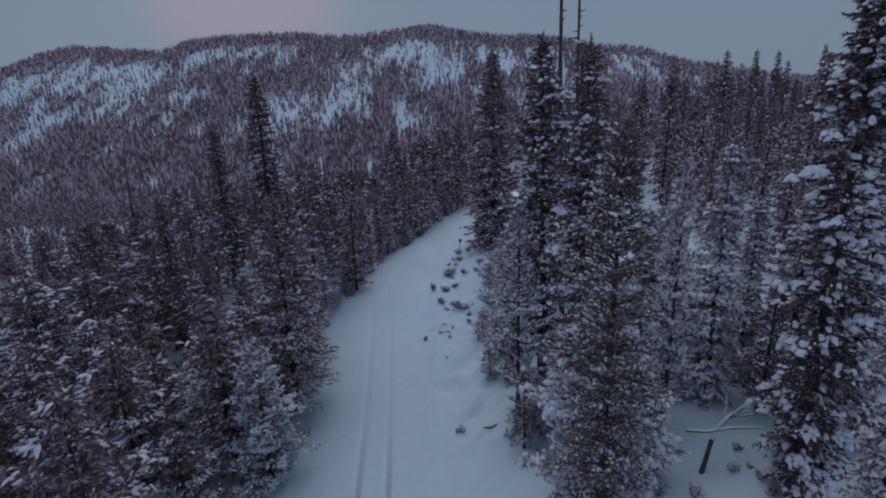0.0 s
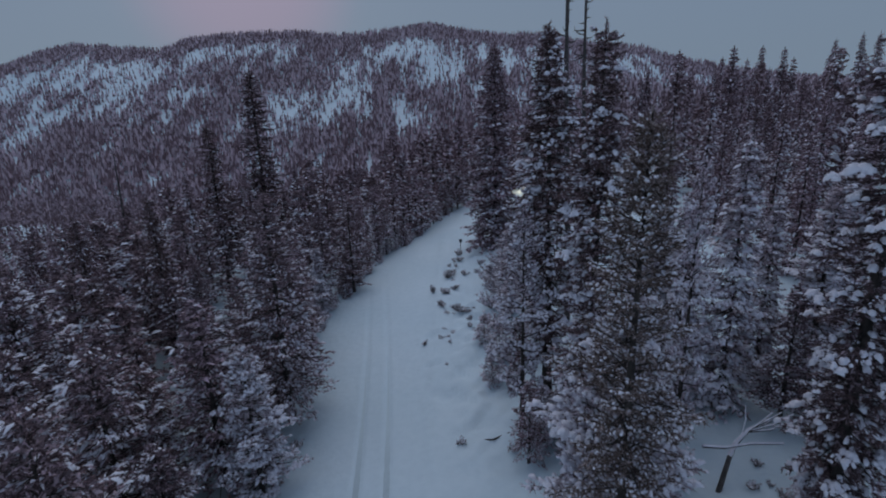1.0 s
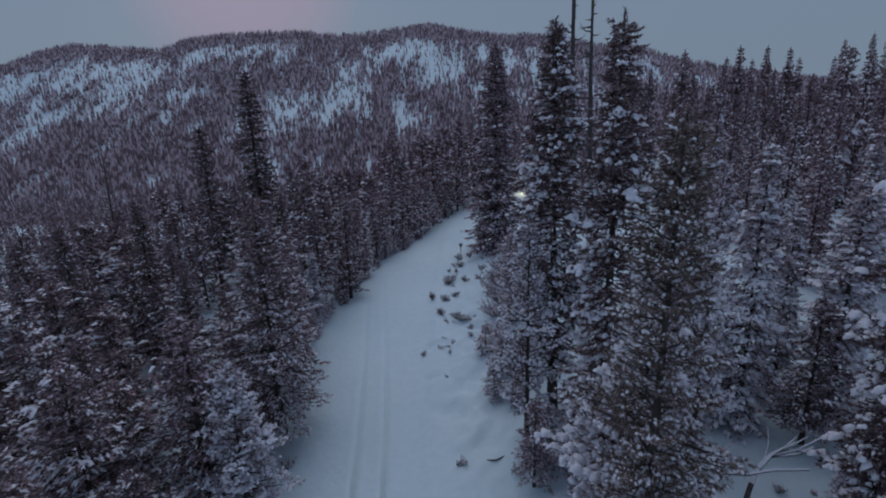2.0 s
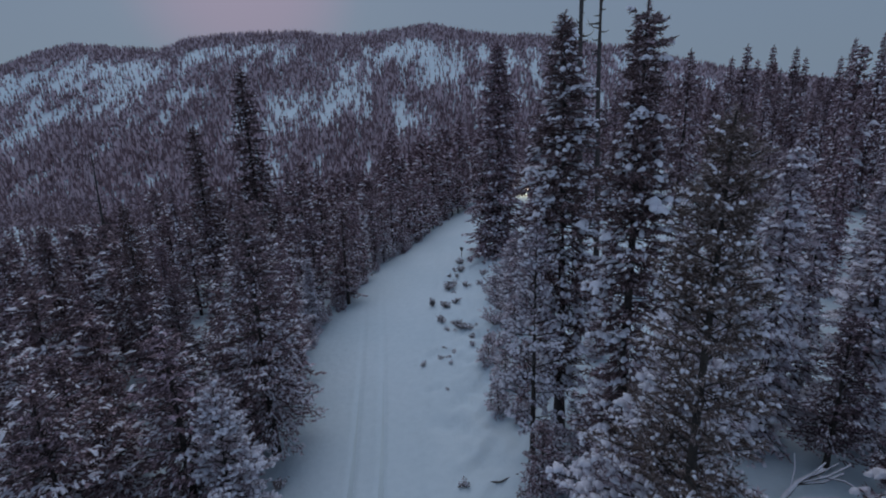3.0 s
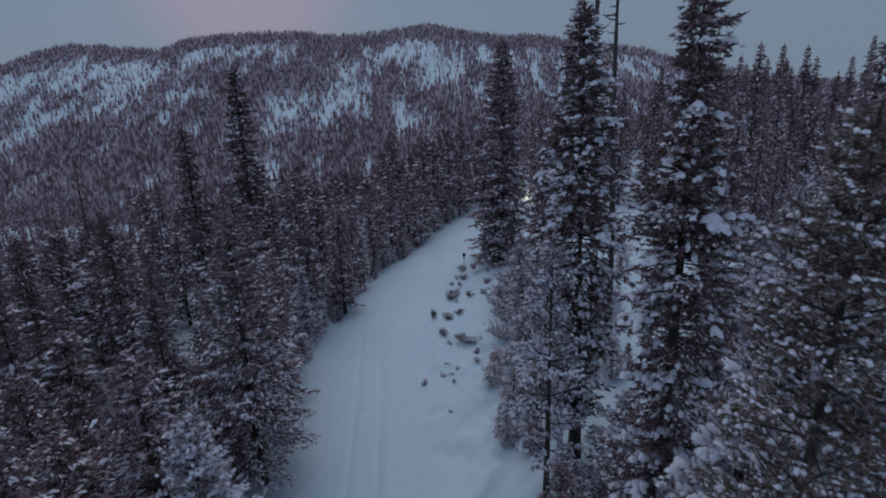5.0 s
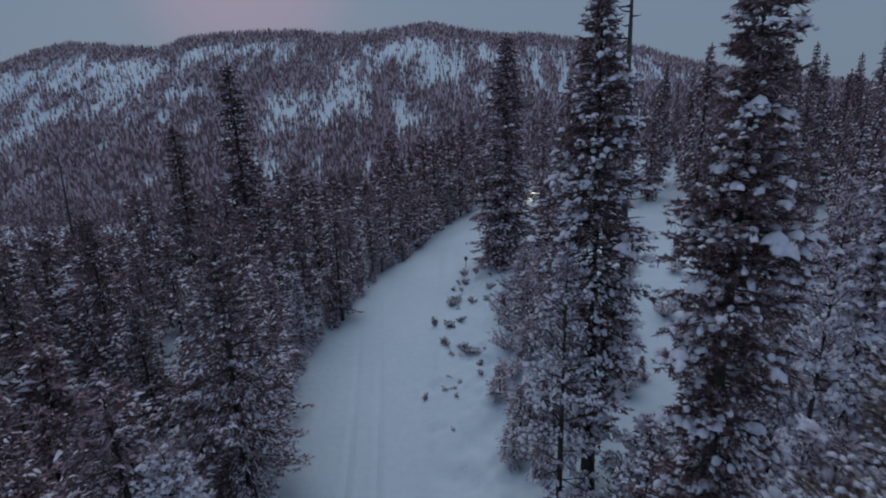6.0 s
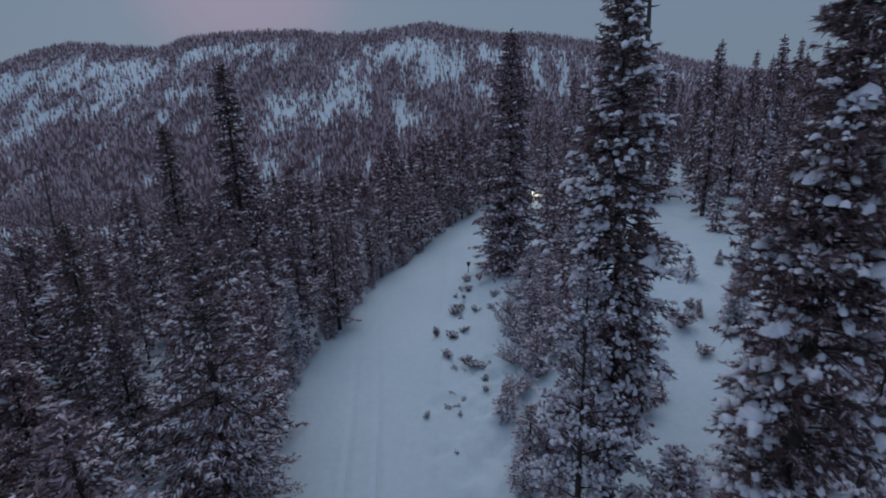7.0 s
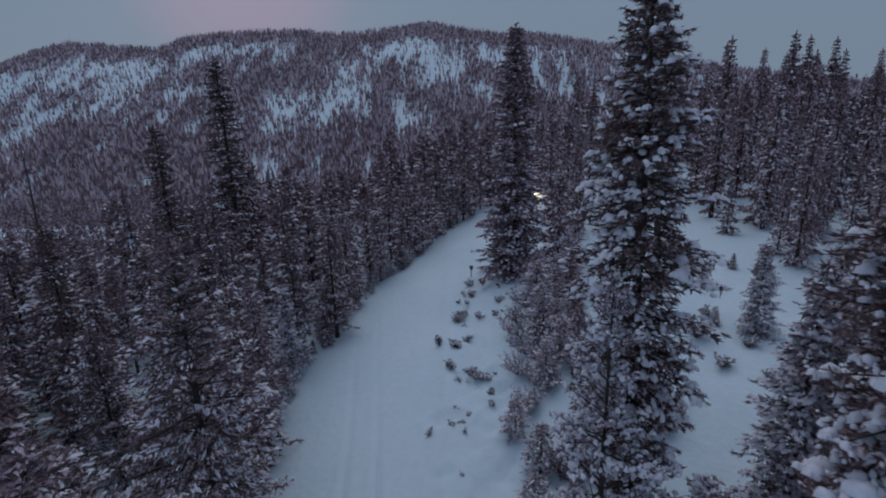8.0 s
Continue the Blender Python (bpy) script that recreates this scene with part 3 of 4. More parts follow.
LEFT_TREES = [
    ("fir_old", -22.0, 60.5, 22.3, 1.3), ("fir_old", -23.0, 50.4, 16.0, 1.35), ("pine_a", -9.3, 26.2, 13.2, 1.2),
    ("pine_white", -9.1, 20.7, 7.9, 1.05), ("pine_c", -8.6, 43.5, 8.8, 1.1), ("fir_c", -10.3, 38.7, 6.0, 1.25),
    ("mid_fir_b", -23.6, 46.0, 12.0, 1.0), ("mid_fir_b", -17.2, 58.0, 11.5, 1.0), ("mid_fir_b", -16.0, 66.0, 11.2, 1.0),
    ("pine_a", -15.5, 30.0, 8.4, 1.1), ("pine_b", -14.4, 19.0, 9.2, 1.2), ("pine_b", -18.8, 20.0, 8.6, 1.2),
    ("mid_fir_b", -21.4, 120.0, 19.0, 1.0), ("mid_fir_b", -8.9, 90.0, 11.0, 1.0), ("mid_fir_b", 3.4, 95.0, 11.5, 1.0),
    ("fir_c", -12.5, 33.5, 8.0, 1.0), ("pine_b", -12.6, 24.0, 7.5, 1.1),
    ("mid_pine_b", -25.5, 40.5, 8.0, 1.4), ("mid_fir_a", -24.0, 38.0, 7.5, 1.4), ("mid_pine_a", -27.5, 42.4, 9.0, 1.3), ("mid_fir_a", -29.6, 41.0, 8.5, 1.3),
    ("mid_pine_b", -31.2, 44.0, 9.0, 1.3), ("mid_fir_a", -26.6, 45.2, 8.5, 1.3), ("mid_pine_b", -22.4, 36.0, 7.5, 1.3), ("mid_fir_a", -33.2, 47.0, 9.5, 1.3),
    ("mid_pine_a", -30.2, 47.0, 9.0, 1.3), ("mid_pine_b", -20.2, 29.6, 7.0, 1.4), ("pine_c", -17.0, 25.5, 6.5, 1.3), ("mid_fir_a", -23.0, 33.0, 7.5, 1.3),
    ("fir_old", -25.0, 33.6, 11.2, 1.25), ("fir_old", -20.6, 35.0, 11.6, 1.25), ("fir_old", -14.2, 37.4, 10.4, 1.25),
    ("mid_fir_c", -28.9, 43.2, 6.5, 1.4), ("mid_pine_b", -34.6, 44.6, 8.5, 1.3), ("mid_pine_b", -19.0, 33.0, 6.5, 1.4),
]
for kind, x, y, h, wide in LEFT_TREES:
    plant(kind, x, y, h, TALL if h > 12 else "snow-covered conifer on the lower side of the road", "trees below the road", rng, 0.002, wide)
FAR_FIRS = [(32.9, 73.0, 18.7), (45.0, 85.0, 18.7), (48.8, 85.0, 17.8), (51.8, 86.0, 19.7), (54.3, 84.0, 19.2), (57.0, 86.0, 17.7), (36.9, 85.0, 16.2), (34.3, 88.0, 18.3)]
for x, y, h in FAR_FIRS:
    plant("mid_fir_b", x, y, h, "slender dark fir rising from the forest behind", "trees above the road", rng, wide=0.9)


THICKET = [(2.3, 26.2, 1.9), (3.4, 25.6, 2.0), (2.9, 28.2, 2.2), (2.2, 30.4, 1.9), (3.9, 28.0, 2.6), (6.9, 22.4, 2.4), (7.3, 24.0, 2.2), (6.6, 20.2, 1.8),
           (4.2, 33.5, 2.2), (5.1, 34.8, 2.6), (5.8, 33.6, 2.0), (4.6, 36.6, 3.0), (5.6, 37.5, 2.4), (6.4, 36.0, 2.8), (4.9, 39.4, 2.6), (6.0, 40.2, 3.4),
           (7.0, 39.0, 2.6), (5.2, 42.0, 3.2), (6.4, 43.0, 2.6), (7.4, 42.0, 3.6), (5.9, 45.3, 3.0), (7.2, 45.6, 2.4), (8.2, 44.5, 3.0), (8.6, 47.6, 3.4), (9.8, 49.8, 3.0)]
for i, (x, y, h) in enumerate(THICKET):
    plant(("mid_frost", "mid_fir_c", "mid_frost")[i % 3], x, y, h, "small snowy sapling in the thicket beside the road", "saplings", rng, 0.02, 1.7)
SLOPE_SAPLINGS = [(8.3, 29.7, 2.2), (9.4, 30.6, 1.4), (8.9, 32.4, 1.8), (16.9, 43.5, 1.8), (12.9, 42.0, 1.6), (11.2, 40.0, 1.8), (14.2, 45.4, 2.2),
                  (13.4, 16.9, 1.3), (12.3, 15.9, 1.0), (16.9, 18.2, 1.5), (14.6, 37.3, 1.0), (20.3, 45.8, 1.2)]
for x, y, h in SLOPE_SAPLINGS:
    plant("mid_frost" if h > 1.5 else "mid_fir_c", x, y, h, "small snowy sapling on the open snowy bank", "saplings", rng, 0.02, 1.6 if h < 3 else 1.15)


# woods on both sides
taken = [(x, y) for _, x, y, _, _ in RIGHT_TREES + YOUNG_TREES + LEFT_TREES] + [(x, y) for x, y, _ in FAR_FIRS]


def left_edge(y):
    return float(np.interp(y, (0, 18, 30, 38, 48, 57, 66, 82, 95), (-9.5, -9.3, -9.9, -9.9, -8.4, -5.6, -3.2, 4.0, 14.0)))


def free(x, y, gap):
    return all((x - a) ** 2 + (y - b) ** 2 > gap * gap for a, b in taken)


def in_view(x, y):
    return abs(x) < 1.05 * y + 9


y = 29.0
while y < 96:
    x = left_edge(y) - rng.uniform(0.3, 1.6)
    if free(x, y, 1.5):
        taken.append((x, y))
        kind = ("mid_fir_c", "mid_pine_b", "mid_fir_a", "mid_pine_a")[rng.integers(4)]
        plant(kind, x, y, rng.uniform(4.5, 9.0), "young snow-covered conifer at the lower edge of the road", "trees below the road", rng, wide=rng.uniform(1.0, 1.3))
    y += rng.uniform(1.0, 1.9)
y = 20.0
while y < 70:
    plant(("mid_frost", "mid_fir_c")[rng.integers(2)], left_edge(y) - rng.uniform(-0.2, 1.2), y, rng.uniform(0.8, 2.6), "small snowy sapling at the lower edge of the road", "saplings", rng, 0.03, rng.uniform(1.4, 2.0))
    y += rng.uniform(0.7, 1.6)
made = 0
for _ in range(14000):
    if made >= 300:
        break
    y = 12 + 120 * rng.random() ** 1.7
    x = left_edge(y) - 1.5 - (12 + 0.75 * y) * rng.random() ** 1.1
    if not in_view(x, y) or x < -80 or not free(x, y, 1.55 if y > 28 else 1.9):
        continue
    taken.append((x, y))
    made += 1
    near = y < 34
    h = rng.uniform(5.0, 8.0) if y < 45 else rng.uniform(6.0, 10.0) if y < 70 else rng.uniform(7.5, 13.0)
    h += 3 if rng.random() < 0.08 else 0
    if near:
        kind = ("pine_b", "pine_c", "pine_c")[rng.integers(3)] if y < 25 else ("mid_pine_b", "pine_c", "mid_fir_a", "mid_pine_a")[rng.integers(4)]
    else:
        kind = ("mid_fir_a", "mid_pine_a", "mid_fir_c", "mid_pine_b")[rng.integers(4)]
    plant(kind, x, y, h, "snow-covered pine in the woods below the road" if "pine" in kind else "snow-covered fir in the woods below the road", "trees below the road", rng, wide=rng.uniform(1.05, 1.45))
made = 0
for _ in range(6000):
    if made >= 120:
        break
    y = 13 + 95 * rng.random()
    x = 7 + (8 + 0.85 * y) * rng.random()
    clearing = (26 < y < 47 and x < 24) or (y < 26 and x < 11) or (47 <= y < 66 and 3 < x < 22)
    if not in_view(x, y) or clearing or not free(x, y, 2.4) or (y > 60 and x < left_edge(y) + 12):
        continue
    taken.append((x, y))
    made += 1
    if y < 27:
        kind, h = ("fir_c", "mid_fir_b", "mid_fir_a")[rng.integers(3)], rng.uniform(7, 12.5)
    else:
        kind, h = ("mid_fir_a", "mid_fir_b", "mid_fir_b", "mid_fir_b", "mid_fir_c")[rng.integers(5)], rng.uniform(8, 14) if y < 50 else rng.uniform(10, 18.5)
    plant(kind, x, y, h, "snow-dusted conifer in the woods above the road", "trees above the road", rng, wide=rng.uniform(0.75, 0.98))
for kind in [k for k in PALETTE if k not in USED]:
    for ob in [*PALETTE[kind].children, PALETTE[kind]]:
        bpy.data.objects.remove(ob)


def far_trees(rng, x, y, h, tiers, sides, jag):
    """Many small conifers: stacked ragged cones, low on triangles."""
    n = len(x)
    z = land(x, y)
    v, f = [], []
    per = tiers * (sides + 1)
    vs = np.zeros((n, per, 3))
    for k in range(tiers):
        lo, hi = 0.06 + 0.9 * k / tiers, min(1.0, 0.06 + 0.9 * (k + 1.65) / tiers)
        rad = 0.19 * h * (1 - k / (tiers + 0.35)) * rng.uniform(0.8, 1.2, n)
        a = np.arange(sides) / sides * 2 * np.pi
        aa = a[None] + rng.uniform(0, 6.28, (n, 1))
        rr = rad[:, None] * rng.uniform(1 - jag, 1 + jag, (n, sides))
        o = k * (sides + 1)
        vs[:, o:o + sides, 0] = x[:, None] + np.cos(aa) * rr
        vs[:, o:o + sides, 1] = y[:, None] + np.sin(aa) * rr
        vs[:, o:o + sides, 2] = z[:, None] + h[:, None] * (lo + rng.uniform(-0.05, 0.05, (n, sides)))
        vs[:, o + sides] = np.stack([x, y, z + h * hi], -1)
        f += [(o + i, o + (i + 1) % sides, o + sides) for i in range(sides)]
    f = (np.array(f)[None] + (np.arange(n) * per)[:, None, None]).reshape(-1, 3)
    return vs.reshape(-1, 3), f


def blade_trees(rng, x, y, h, blades):
    """Many conifers made of drooping sprays round a stem."""
    n = len(x)
    z = land(x, y)
    t = 0.04 + 0.96 * (np.arange(blades)[None] + rng.uniform(0, 1, (n, blades))) / blades
    a = rng.uniform(0, 6.283, (n, blades))
    reach = (0.13 * h[:, None] * (1 - t) ** 0.8 + 0.1) * rng.uniform(0.6, 1.2, (n, blades))
    drop = h[:, None] * rng.uniform(0.02, 0.08, (n, blades))
    wide = 0.33 * reach + 0.012 * h[:, None]
    cx, cy = np.cos(a), np.sin(a)
    zz = z[:, None] + h[:, None] * t
    up = h[:, None] * rng.uniform(0.015, 0.05, (n, blades))
    root = np.stack([x[:, None] - cy * wide, y[:, None] + cx * wide, zz + up], -1)
    root2 = np.stack([x[:, None] + cy * wide, y[:, None] - cx * wide, zz + up * 0.2], -1)
    tip = np.stack([x[:, None] + cx * reach, y[:, None] + cy * reach, zz - drop], -1)
    v = np.stack([root, tip, root2], 2).reshape(-1, 3)
    return v, np.arange(n * blades)[:, None] * 3 + np.array([[0, 1, 2]])


# valley woods, too many to count
m = 9800
vy = 105 + 360 * rng.random(m) ** 1.15
vx = (rng.uniform(-1.05, 1.0, m)) * (vy + 30)
keep = (vx < np.interp(vy, (80, 95, 130, 500), (3, 8, 40, 700))) | (vx > 40)
keep &= ~((vx > -10) & (vx < 24) & (vy < 115))
vx, vy = vx[keep], vy[keep]
V, F = blade_trees(rng, vx, vy, rng.uniform(7, 16, len(vx)), 18)
tagged(new("valley_forest", mesh_from("valley_forest", V, F, FAR_NEEDLES, False)), "dense snowy conifer forest down in the valley", "forest", kind="stuff")

# mountain forest with open snow between
# (across, height, half width, half height) of the open snow, the thin stands and the dense stands on the face
OPEN_SNOW = [(-466, 81, 24, 21), (-434, 38, 21, 20), (-365, 53, 28, 10), (-394, 131, 39, 16), (-322, 138, 41, 14), (-197, 0, 6, 17), (-383, -14, 10, 7),
             (-538, 19, 8, 21), (-489, -21, 7, 12), (-62, 114, 47, 23), (11, 81, 30, 17), (-20, 64, 24, 10), (31, 67, 10, 9), (55, 47, 18, 12), (-58, 34, 10, 15)]
OPEN_MORE = [(-38, 10, 9, 14), (-203, 32, 16, 21), (-124, 127, 19, 11), (-293, -41, 9, 6), (-79, -37, 6, 13), (-195, -28, 13, 13), (-311, 10, 7, 13)]
THIN = [(-565, 85, 80, 58), (-700, 70, 90, 50), (-480, 60, 60, 40), (-138, 46, 38, 35), (187, 48, 44, 14), (-538, -1, 22, 31), (360, 106, 55, 25), (106, 101, 35, 20)]
DENSE = [(-438, 8, 52, 19), (-446, 94, 9, 23), (-836, 134, 29, 32), (-270, 65, 31, 41), (-75, 18, 13, 46), (-101, -4, 38, 18), (-1, 23, 39, 22),
         (-299, 30, 67, 10), (86, 6, 36, 28), (-332, -9, 37, 20), (-181, 119, 49, 22), (-18, 165, 108, 17)]
m = 58000
my = 385 + 675 * rng.random(m) ** 0.9
mx = rng.uniform(-1.0, 0.95, m) * my
mz = land(mx, my)
wob = waves(mx / 9.0, mz / 7.0 + 1)
wob2 = waves(mx / 13.0 + 2, mz / 10.0 + 4)
stand = 0.63 + 0.26 * waves(mx / 19.0, my / 60.0 + 4) + 0.52 * waves(mx / 6.5 + 1, my / 40.0 + 2) + 0.14 * smooth(30, -30, mz) + 0.6 * smooth(1000, 1035, my)


def on_face(patches, power):
    out = np.zeros(len(mx))
    for px, pz, rx, rz in patches:
        d = ((mx + 6 * wob - px) / (1.1 * rx)) ** 2 + ((mz + 4 * wob2 - pz) / (1.1 * rz)) ** 2
        out = np.maximum(out, np.exp(-d ** power))
    return out


stand = stand + 0.5 * on_face(DENSE, 1) - 0.45 * on_face(THIN, 1) - 0.66 * on_face(OPEN_SNOW + OPEN_MORE, 1.3)
keep = rng.random(m) < np.clip(stand, 0.2, 1)
mx, my, stand = mx[keep], my[keep], stand[keep]
mh = (7.0 + 11.0 * rng.random(len(mx)) ** 1.3) * (0.66 + 0.40 * smooth(0.1, 1.0, stand))
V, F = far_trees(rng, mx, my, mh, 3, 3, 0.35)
tagged(new("mountain_forest", mesh_from("mountain_forest", V, F, HAZED_MOUNTAIN_NEEDLES, False)), "sparse conifers on the snowy mountainside", "forest", kind="stuff")


# ---- dead snags ----
def snag(x, y, h, lean_x, lean_y, seed, label, r0=0.16, limbs=26, taper=0.85):
    rng = np.random.default_rng(seed)
    tree = new("dead_tree")
    tree.location = (x, y, land_at(x, y) - 0.1)
    v, f = [], []

    def stem(q):
        return (lean_x * q + 0.06 * math.sin(q * 7), lean_y * q + 0.05 * math.sin(q * 9), h * q)

    tube(v, f, [stem(i / 10) for i in range(11)], [r0 * (1 - taper * i / 10) for i in range(11)], 7)
    trunk = new("trunk", mesh_from("trunk", v, f, DEAD_WOOD))
    trunk.parent = tree
    for _ in range(limbs):
        q = rng.uniform(0.35, 0.99)
        a, ln = rng.uniform(0, 6.28), rng.uniform(0.3, 1.5) * (1.3 - q) + 0.15
        b = Vector(stem(q))
        out = Vector((math.cos(a), math.sin(a), rng.uniform(-0.3, 0.3)))
        up = Vector((0, 0, rng.uniform(-0.1, 0.5)))
        v, f = [], []
        tube(v, f, [b, b + out * ln * 0.5, b + out * ln * 0.85 + up * ln * 0.5, b + out * ln + up * ln * 1.3], [0.16 * r0 + 0.01, 0.12 * r0 + 0.008, 0.015, 0.006], 5)
        limb = new("branch", mesh_from("branch", v, f, DEAD_WOOD))
        limb.parent = tree
    return tagged(tree, label, "dead tree", "dead trees")


snag(7.7, 31.5, 20.6, -0.6, 0.0, 41, "tall bare dead tree with short broken branches", 0.24, 34, 0.6)
snag(9.1, 33.0, 21.0, -0.55, 0.0, 42, "tall bare dead tree with curved broken branches", 0.21, 40, 0.66)
snag(-28.8, 44.4, 14.8, 0.2, 0.0, 43, "bare dead trunk standing in the woods", 0.2, 20)


def fallen_tree():
    """A broken dead tree propped on its branches, with snow along its upper side."""
    z0 = land_at(10.23, 17.4)
    tree = new("fallen_tree")
    tree.location = (10.23, 17.4, z0)
    runs = (("trunk", [(0, 0, -0.15), (0.5, 0.35, 1.3), (0.75, 0.5, 1.75), (1.37, 0.8, 2.1), (2.3, 0.9, 2.5)], 0.105),
            ("branch", [(-0.67, 0.2, 1.95), (0.2, 0.2, 1.85), (1.2, 0.3, 1.92), (2.57, 0.4, 1.8)], 0.06),
            ("branch", [(1.3, 0.75, 2.1), (1.8, 0.7, 2.6), (2.22, 0.8, 2.9)], 0.04),
            ("branch", [(1.37, 0.8, 2.1), (2.1, 0.6, 2.3), (2.9, 0.8, 2.45)], 0.045),
            ("branch", [(1.37, 0.8, 2.1), (2.1, 0.5, 2.6), (2.9, 0.6, 2.95)], 0.04),
            ("branch", [(1.1, 0.7, 1.95), (1.3, 0.9, 2.6), (1.27, 1.0, 3.15)], 0.035),
            ("branch", [(2.0, 0.8, 2.4), (2.6, 0.4, 2.5), (3.2, 0.1, 2.2)], 0.03),
            ("branch", [(1.6, 0.85, 2.2), (1.9, 0.5, 2.8), (2.3, 0.4, 3.2)], 0.03))
    for name, pts, r in runs:
        v, f = [], []
        tube(v, f, pts, [r * (1 - 0.6 * i / (len(pts) - 1)) for i in range(len(pts))], 7)
        limb = new(name, mesh_from(name, v, f, DEAD_WOOD))
        limb.parent = tree
        v, f = [], []
        lifted = [(x, y, z + r * 0.75) for x, y, z in pts[(1 if name == "trunk" else 0):]]
        tube(v, f, lifted, [r * 0.85 * (1 - 0.4 * i / len(lifted)) for i in range(len(lifted))], 7)
        cap = new("snow", mesh_from("snow", v, f, SNOW))
        cap.parent = limb
    tagged(tree, "broken dead tree fallen askew with snow along its branches", "dead tree")


fallen_tree()


# ---- shrubs and sticks on the verge ----
def shrub(x, y, size, seed, conic=False):
    rng = np.random.default_rng(seed)
    bush = new("shrub")
    bush.location = (x, y, land_at(x, y) - 0.03)
    v, f, P, D, Z = [], [], [], [], []
    for i in range(9 if size < 0.5 else 14 if size < 1.3 else 40):
        a = rng.uniform(0, 6.28)
        lean = rng.uniform(0.1, 0.4) if conic else rng.uniform(0.4, 1.3)
        d = Vector((math.cos(a) * lean, math.sin(a) * lean, 1)).normalized()
        ln = size * rng.uniform(0.5, 1.0)
        tube(v, f, [(0, 0, 0), d * ln * 0.6, d * ln + Vector((0, 0, -0.08 * ln))], [0.014, 0.01, 0.004], 3)
        for q in (0.4, 0.65, 0.9):
            P.append(np.array(d * ln * q)), D.append(np.array(d) + rng.normal(0, 0.5, 3)), Z.append(0.58 * min(size, 0.6) * rng.uniform(0.6, 1.0))
    for part_name, me in (("branchwork", mesh_from("branchwork", v, f, TWIG)),
                          ("crown", needle_mesh(rng, np.array(P), np.array(D), np.array(Z), 16, 0.075, 0.75, SHRUB_NEEDLES if size < 1.3 else FROST_NEEDLES)),
                          ("snow", mesh_from("snow", *snow_mesh(rng, np.array(P) + [0, 0, 0.03], D, np.array(Z) * 0.45), SNOW))):
        ob = new(part_name, me)
        ob.parent = bush
        ob["kind"] = "stuff"
    return tagged(bush, "low dark evergreen shrub poking through the snow", "shrub", "shrubs on the verge")


SHRUBS = [(-1.3, 39.3, 1.0), (-0.6, 36.5, 0.8), (-0.2, 38.7, 0.9), (0.0, 42.2, 1.2), (0.3, 43.0, 0.9), (1.1, 46.5, 0.8), (1.1, 48.9, 0.9),
          (1.4, 42.0, 0.8), (0.5, 35.5, 0.9), (0.9, 35.0, 0.8), (1.3, 34.8, 0.6), (1.4, 33.5, 0.55), (1.4, 32.7, 0.5), (-0.6, 31.8, 0.5)]
SHRUBS_MORE = [(-0.2, 31.9, 0.45), (0.2, 32.3, 0.4), (-0.8, 32.9, 0.35), (-0.3, 28.8, 0.3), (3.0, 44.1, 0.8), (2.5, 41.9, 0.7), (3.0, 34.6, 1.7), (2.9, 31.9, 1.5),
               (3.4, 38.4, 1.8), (3.6, 36.4, 1.7), (3.5, 56.0, 0.7), (12.9, 36.1, 1.4), (13.1, 33.6, 1.2), (15.1, 34.9, 1.1), (14.7, 38.4, 1.2), (11.5, 17.2, 0.6), (15.0, 17.0, 0.7), (9.4, 16.2, 0.6), (14.4, 32.0, 1.0), (10.2, 35.0, 1.5), (9.6, 37.2, 1.6), (10.8, 37.8, 1.4), (3.7, 40.2, 1.6), (4.2, 35.2, 1.8), (4.0, 33.0, 1.6), (4.5, 38.0, 1.8), (4.4, 42.6, 1.6), (0.3, 21.9, 0.6), (2.8, 20.8, 0.7), (-8.3, 23.7, 0.8)]
verge = np.random.default_rng(77)
TUFTS = [(float(verge.uniform(7.2, 13.5)), float(verge.uniform(14.5, 19.5)), float(verge.uniform(0.25, 0.7))) for _ in range(16)]
TUFTS += [(float(verge.normal(0.4, 0.8)), float(verge.uniform(30, 50)), float(verge.uniform(0.22, 0.55))) for _ in range(24)]
for i, (x, y, size) in enumerate(SHRUBS + SHRUBS_MORE + TUFTS):
    shrub(x, y, size * (0.7 if size < 1.3 else 1.0), 60 + i, i == 0)


def fallen_branch(points, r, label):
    v, f = [], []
    pts = [(x, y, land_at(x, y) + 0.03) for x, y in points]
    tube(v, f, pts, [r * (1 - 0.6 * i / len(pts)) for i in range(len(pts))], 6)
    return tagged(new("fallen_branch", mesh_from("fallen_branch", v, f, DEAD_WOOD)), label, "branch", "fallen branches")


fallen_branch([(1.0, 21.75), (1.4, 21.85), (1.9, 21.75), (2.3, 21.9), (2.7, 22.0)], 0.05, "thin dark fallen branch lying on the snow")
fallen_branch([(9.2, 18.9), (9.6, 18.7), (10.0, 18.75)], 0.09, "short dark log half sunk in the snow")


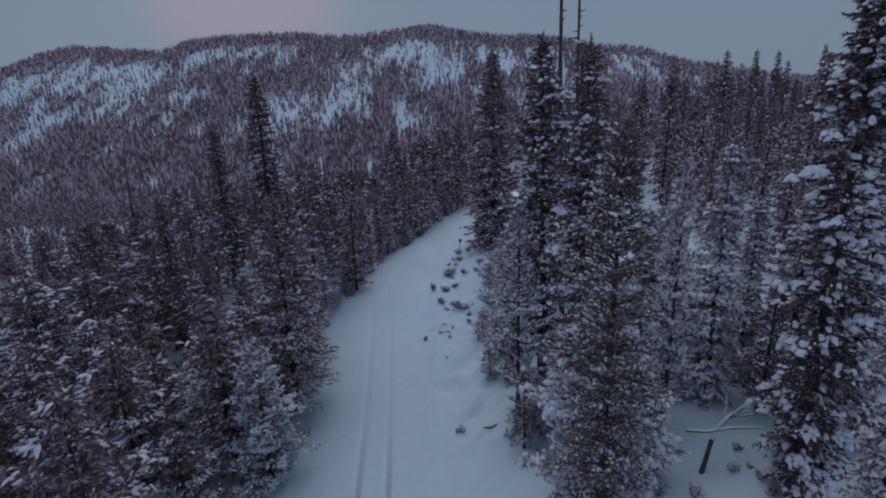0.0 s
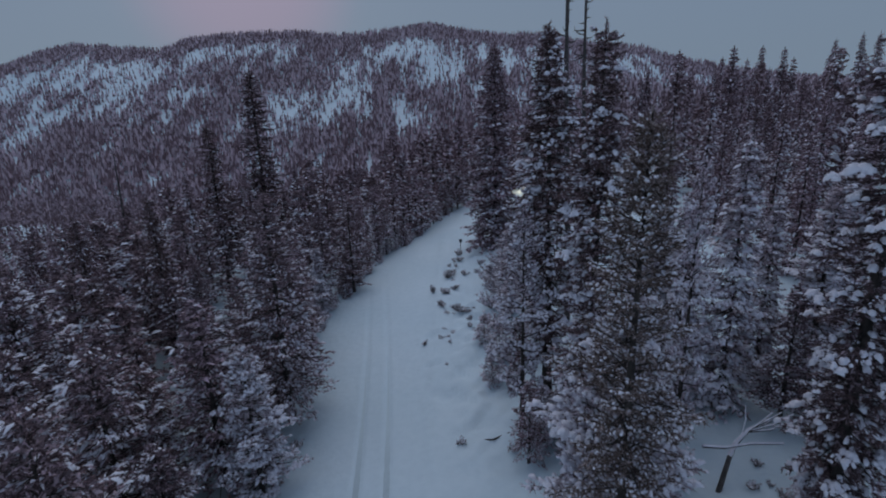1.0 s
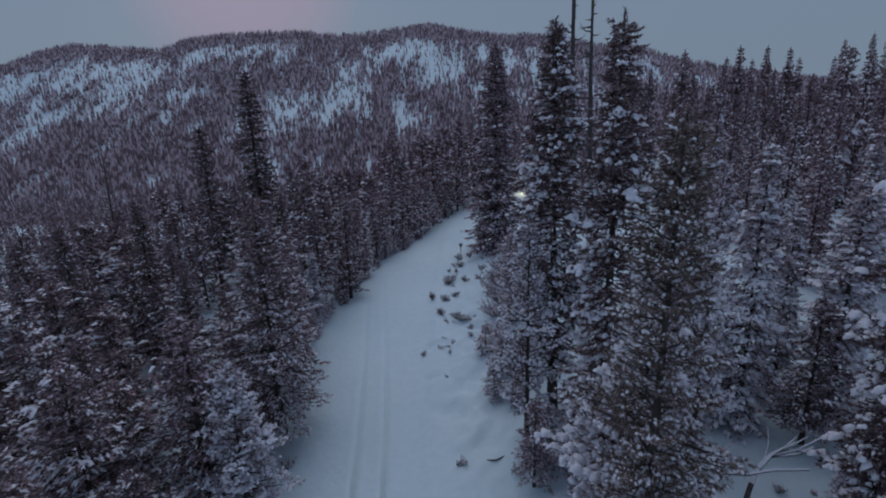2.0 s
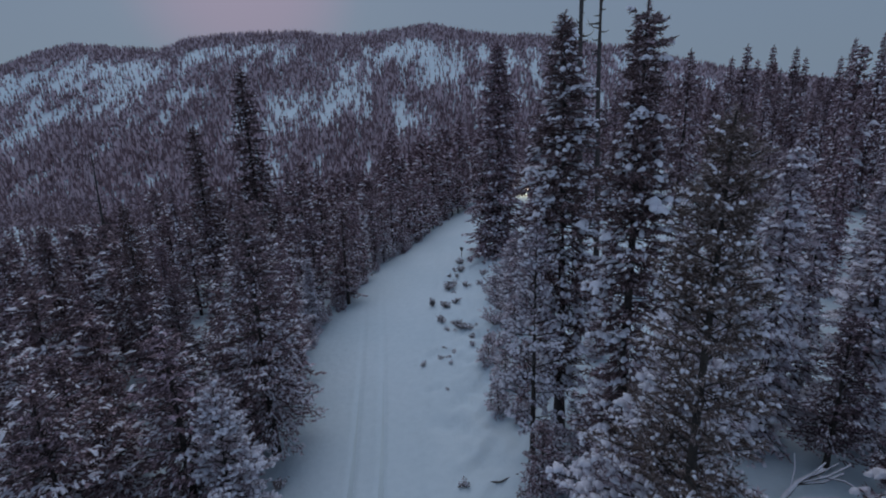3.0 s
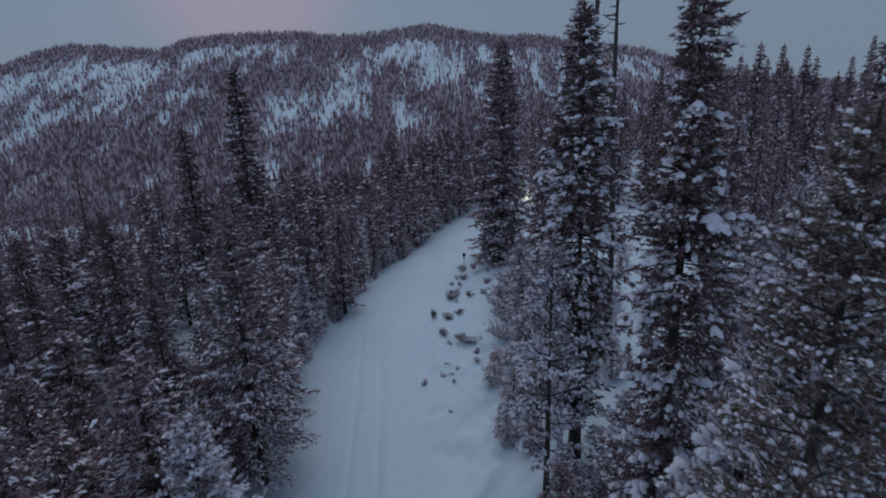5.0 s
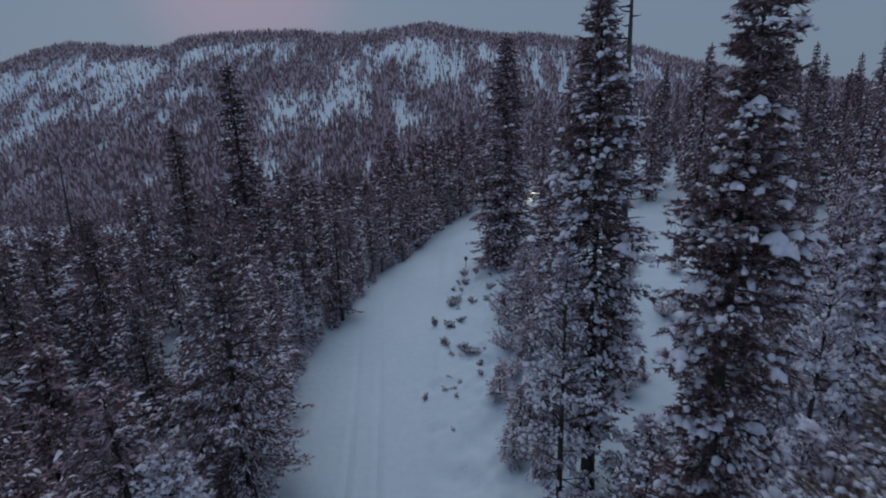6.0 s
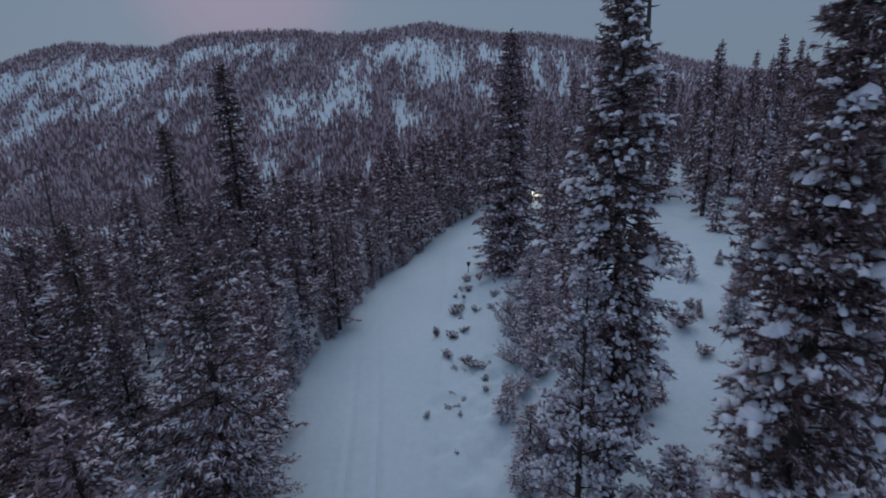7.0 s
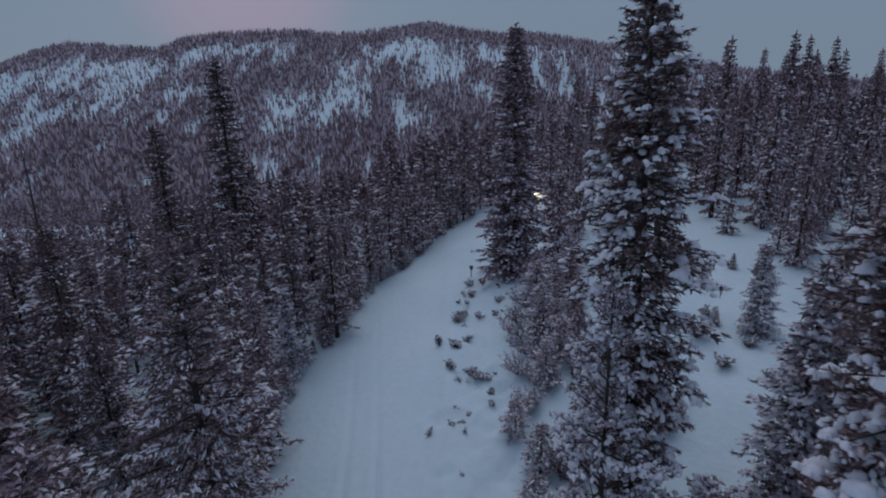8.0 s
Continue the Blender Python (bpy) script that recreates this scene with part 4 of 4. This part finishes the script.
# ---- marker sign ----
def sign():
    post = new("marker_sign")
    post.location = (1.35, 50.6, land_at(1.35, 50.6) - 0.1)
    v, f = [], []
    tube(v, f, [(0, 0, 0), (0.02, 0, 1.12)], [0.035, 0.035], 8)
    ob = new("pole", mesh_from("pole", v, f, STEEL))
    ob.parent = post
    bm = bmesh.new()
    bmesh.ops.create_cube(bm, size=1, matrix=Matrix.Translation((0.02, -0.055, 1.04)) @ Matrix.Diagonal((0.36, 0.03, 0.36, 1)))
    for corner in bm.verts:
        if corner.co.z < 1.0:
            corner.co.x = 0.02 + (corner.co.x - 0.02) * 0.55
    bmesh.ops.bevel(bm, geom=bm.edges[:], offset=0.01, segments=2, affect="EDGES")
    me = bpy.data.meshes.new("plate")
    bm.to_mesh(me)
    bm.free()
    me.materials.append(SIGN_PAINT)
    ob = new("plate", me)
    ob.parent = post
    tagged(post, "small dark marker sign on a post in the snow", "sign")


sign()


# ---- low yard lamp behind the firs ----
glow, gn, gl, gb = mat("lamp_glow", 0.4)
gb.inputs["Emission Color"].default_value = (1.0, 0.80, 0.40, 1)
gb.inputs["Emission Strength"].default_value = 28.0
lamp = new("yard_lamp")
lamp.location = (13.45, 87.4, land_at(13.45, 87.4))
lv, lf = [], []
tube(lv, lf, [(0, 0, -0.1), (0, 0, 0.75)], [0.06, 0.05], 8)
pole = new("pole", mesh_from("pole", lv, lf, STEEL))
pole.parent = lamp
bm = bmesh.new()
bmesh.ops.create_icosphere(bm, subdivisions=2, radius=0.10, matrix=Matrix.Translation((0, 0, 0.84)))
me = bpy.data.meshes.new("globe")
bm.to_mesh(me)
bm.free()
me.materials.append(glow)
globe = new("globe", me)
globe.parent = lamp
globe["label"] = "glowing warm yellow lamp globe"
tagged(lamp, "yard lamp on a post glowing warm yellow", "lamp")
bm = bmesh.new()
bmesh.ops.create_icosphere(bm, subdivisions=4, radius=1.0, matrix=Matrix.Diagonal((1.3, 0.9, 0.75, 1)))
for vert in bm.verts:
    vert.co *= 1 + 0.22 * noise.noise(vert.co * 1.3) + 0.06 * noise.noise(vert.co * 4.0)
me = bpy.data.meshes.new("snow_heap")
bm.to_mesh(me)
bm.free()
me.polygons.foreach_set("use_smooth", [True] * len(me.polygons))
me.materials.append(SNOW)
heap = new("snow_heap", me)
heap.location = (14.9, 88.6, land_at(14.9, 88.6) + 0.25)
tagged(heap, "rounded heap of snow beside the lit yard lamp", "snow heap")
bulb = new("yard_lamp_light", bpy.data.lights.new("yard_lamp_light", "POINT"))
bulb.data.energy = 230
bulb.data.color = (1.0, 0.87, 0.58)
bulb.data.shadow_soft_size = 0.2
bulb.location = (13.45, 87.1, land_at(13.45, 87.4) + 1.2)
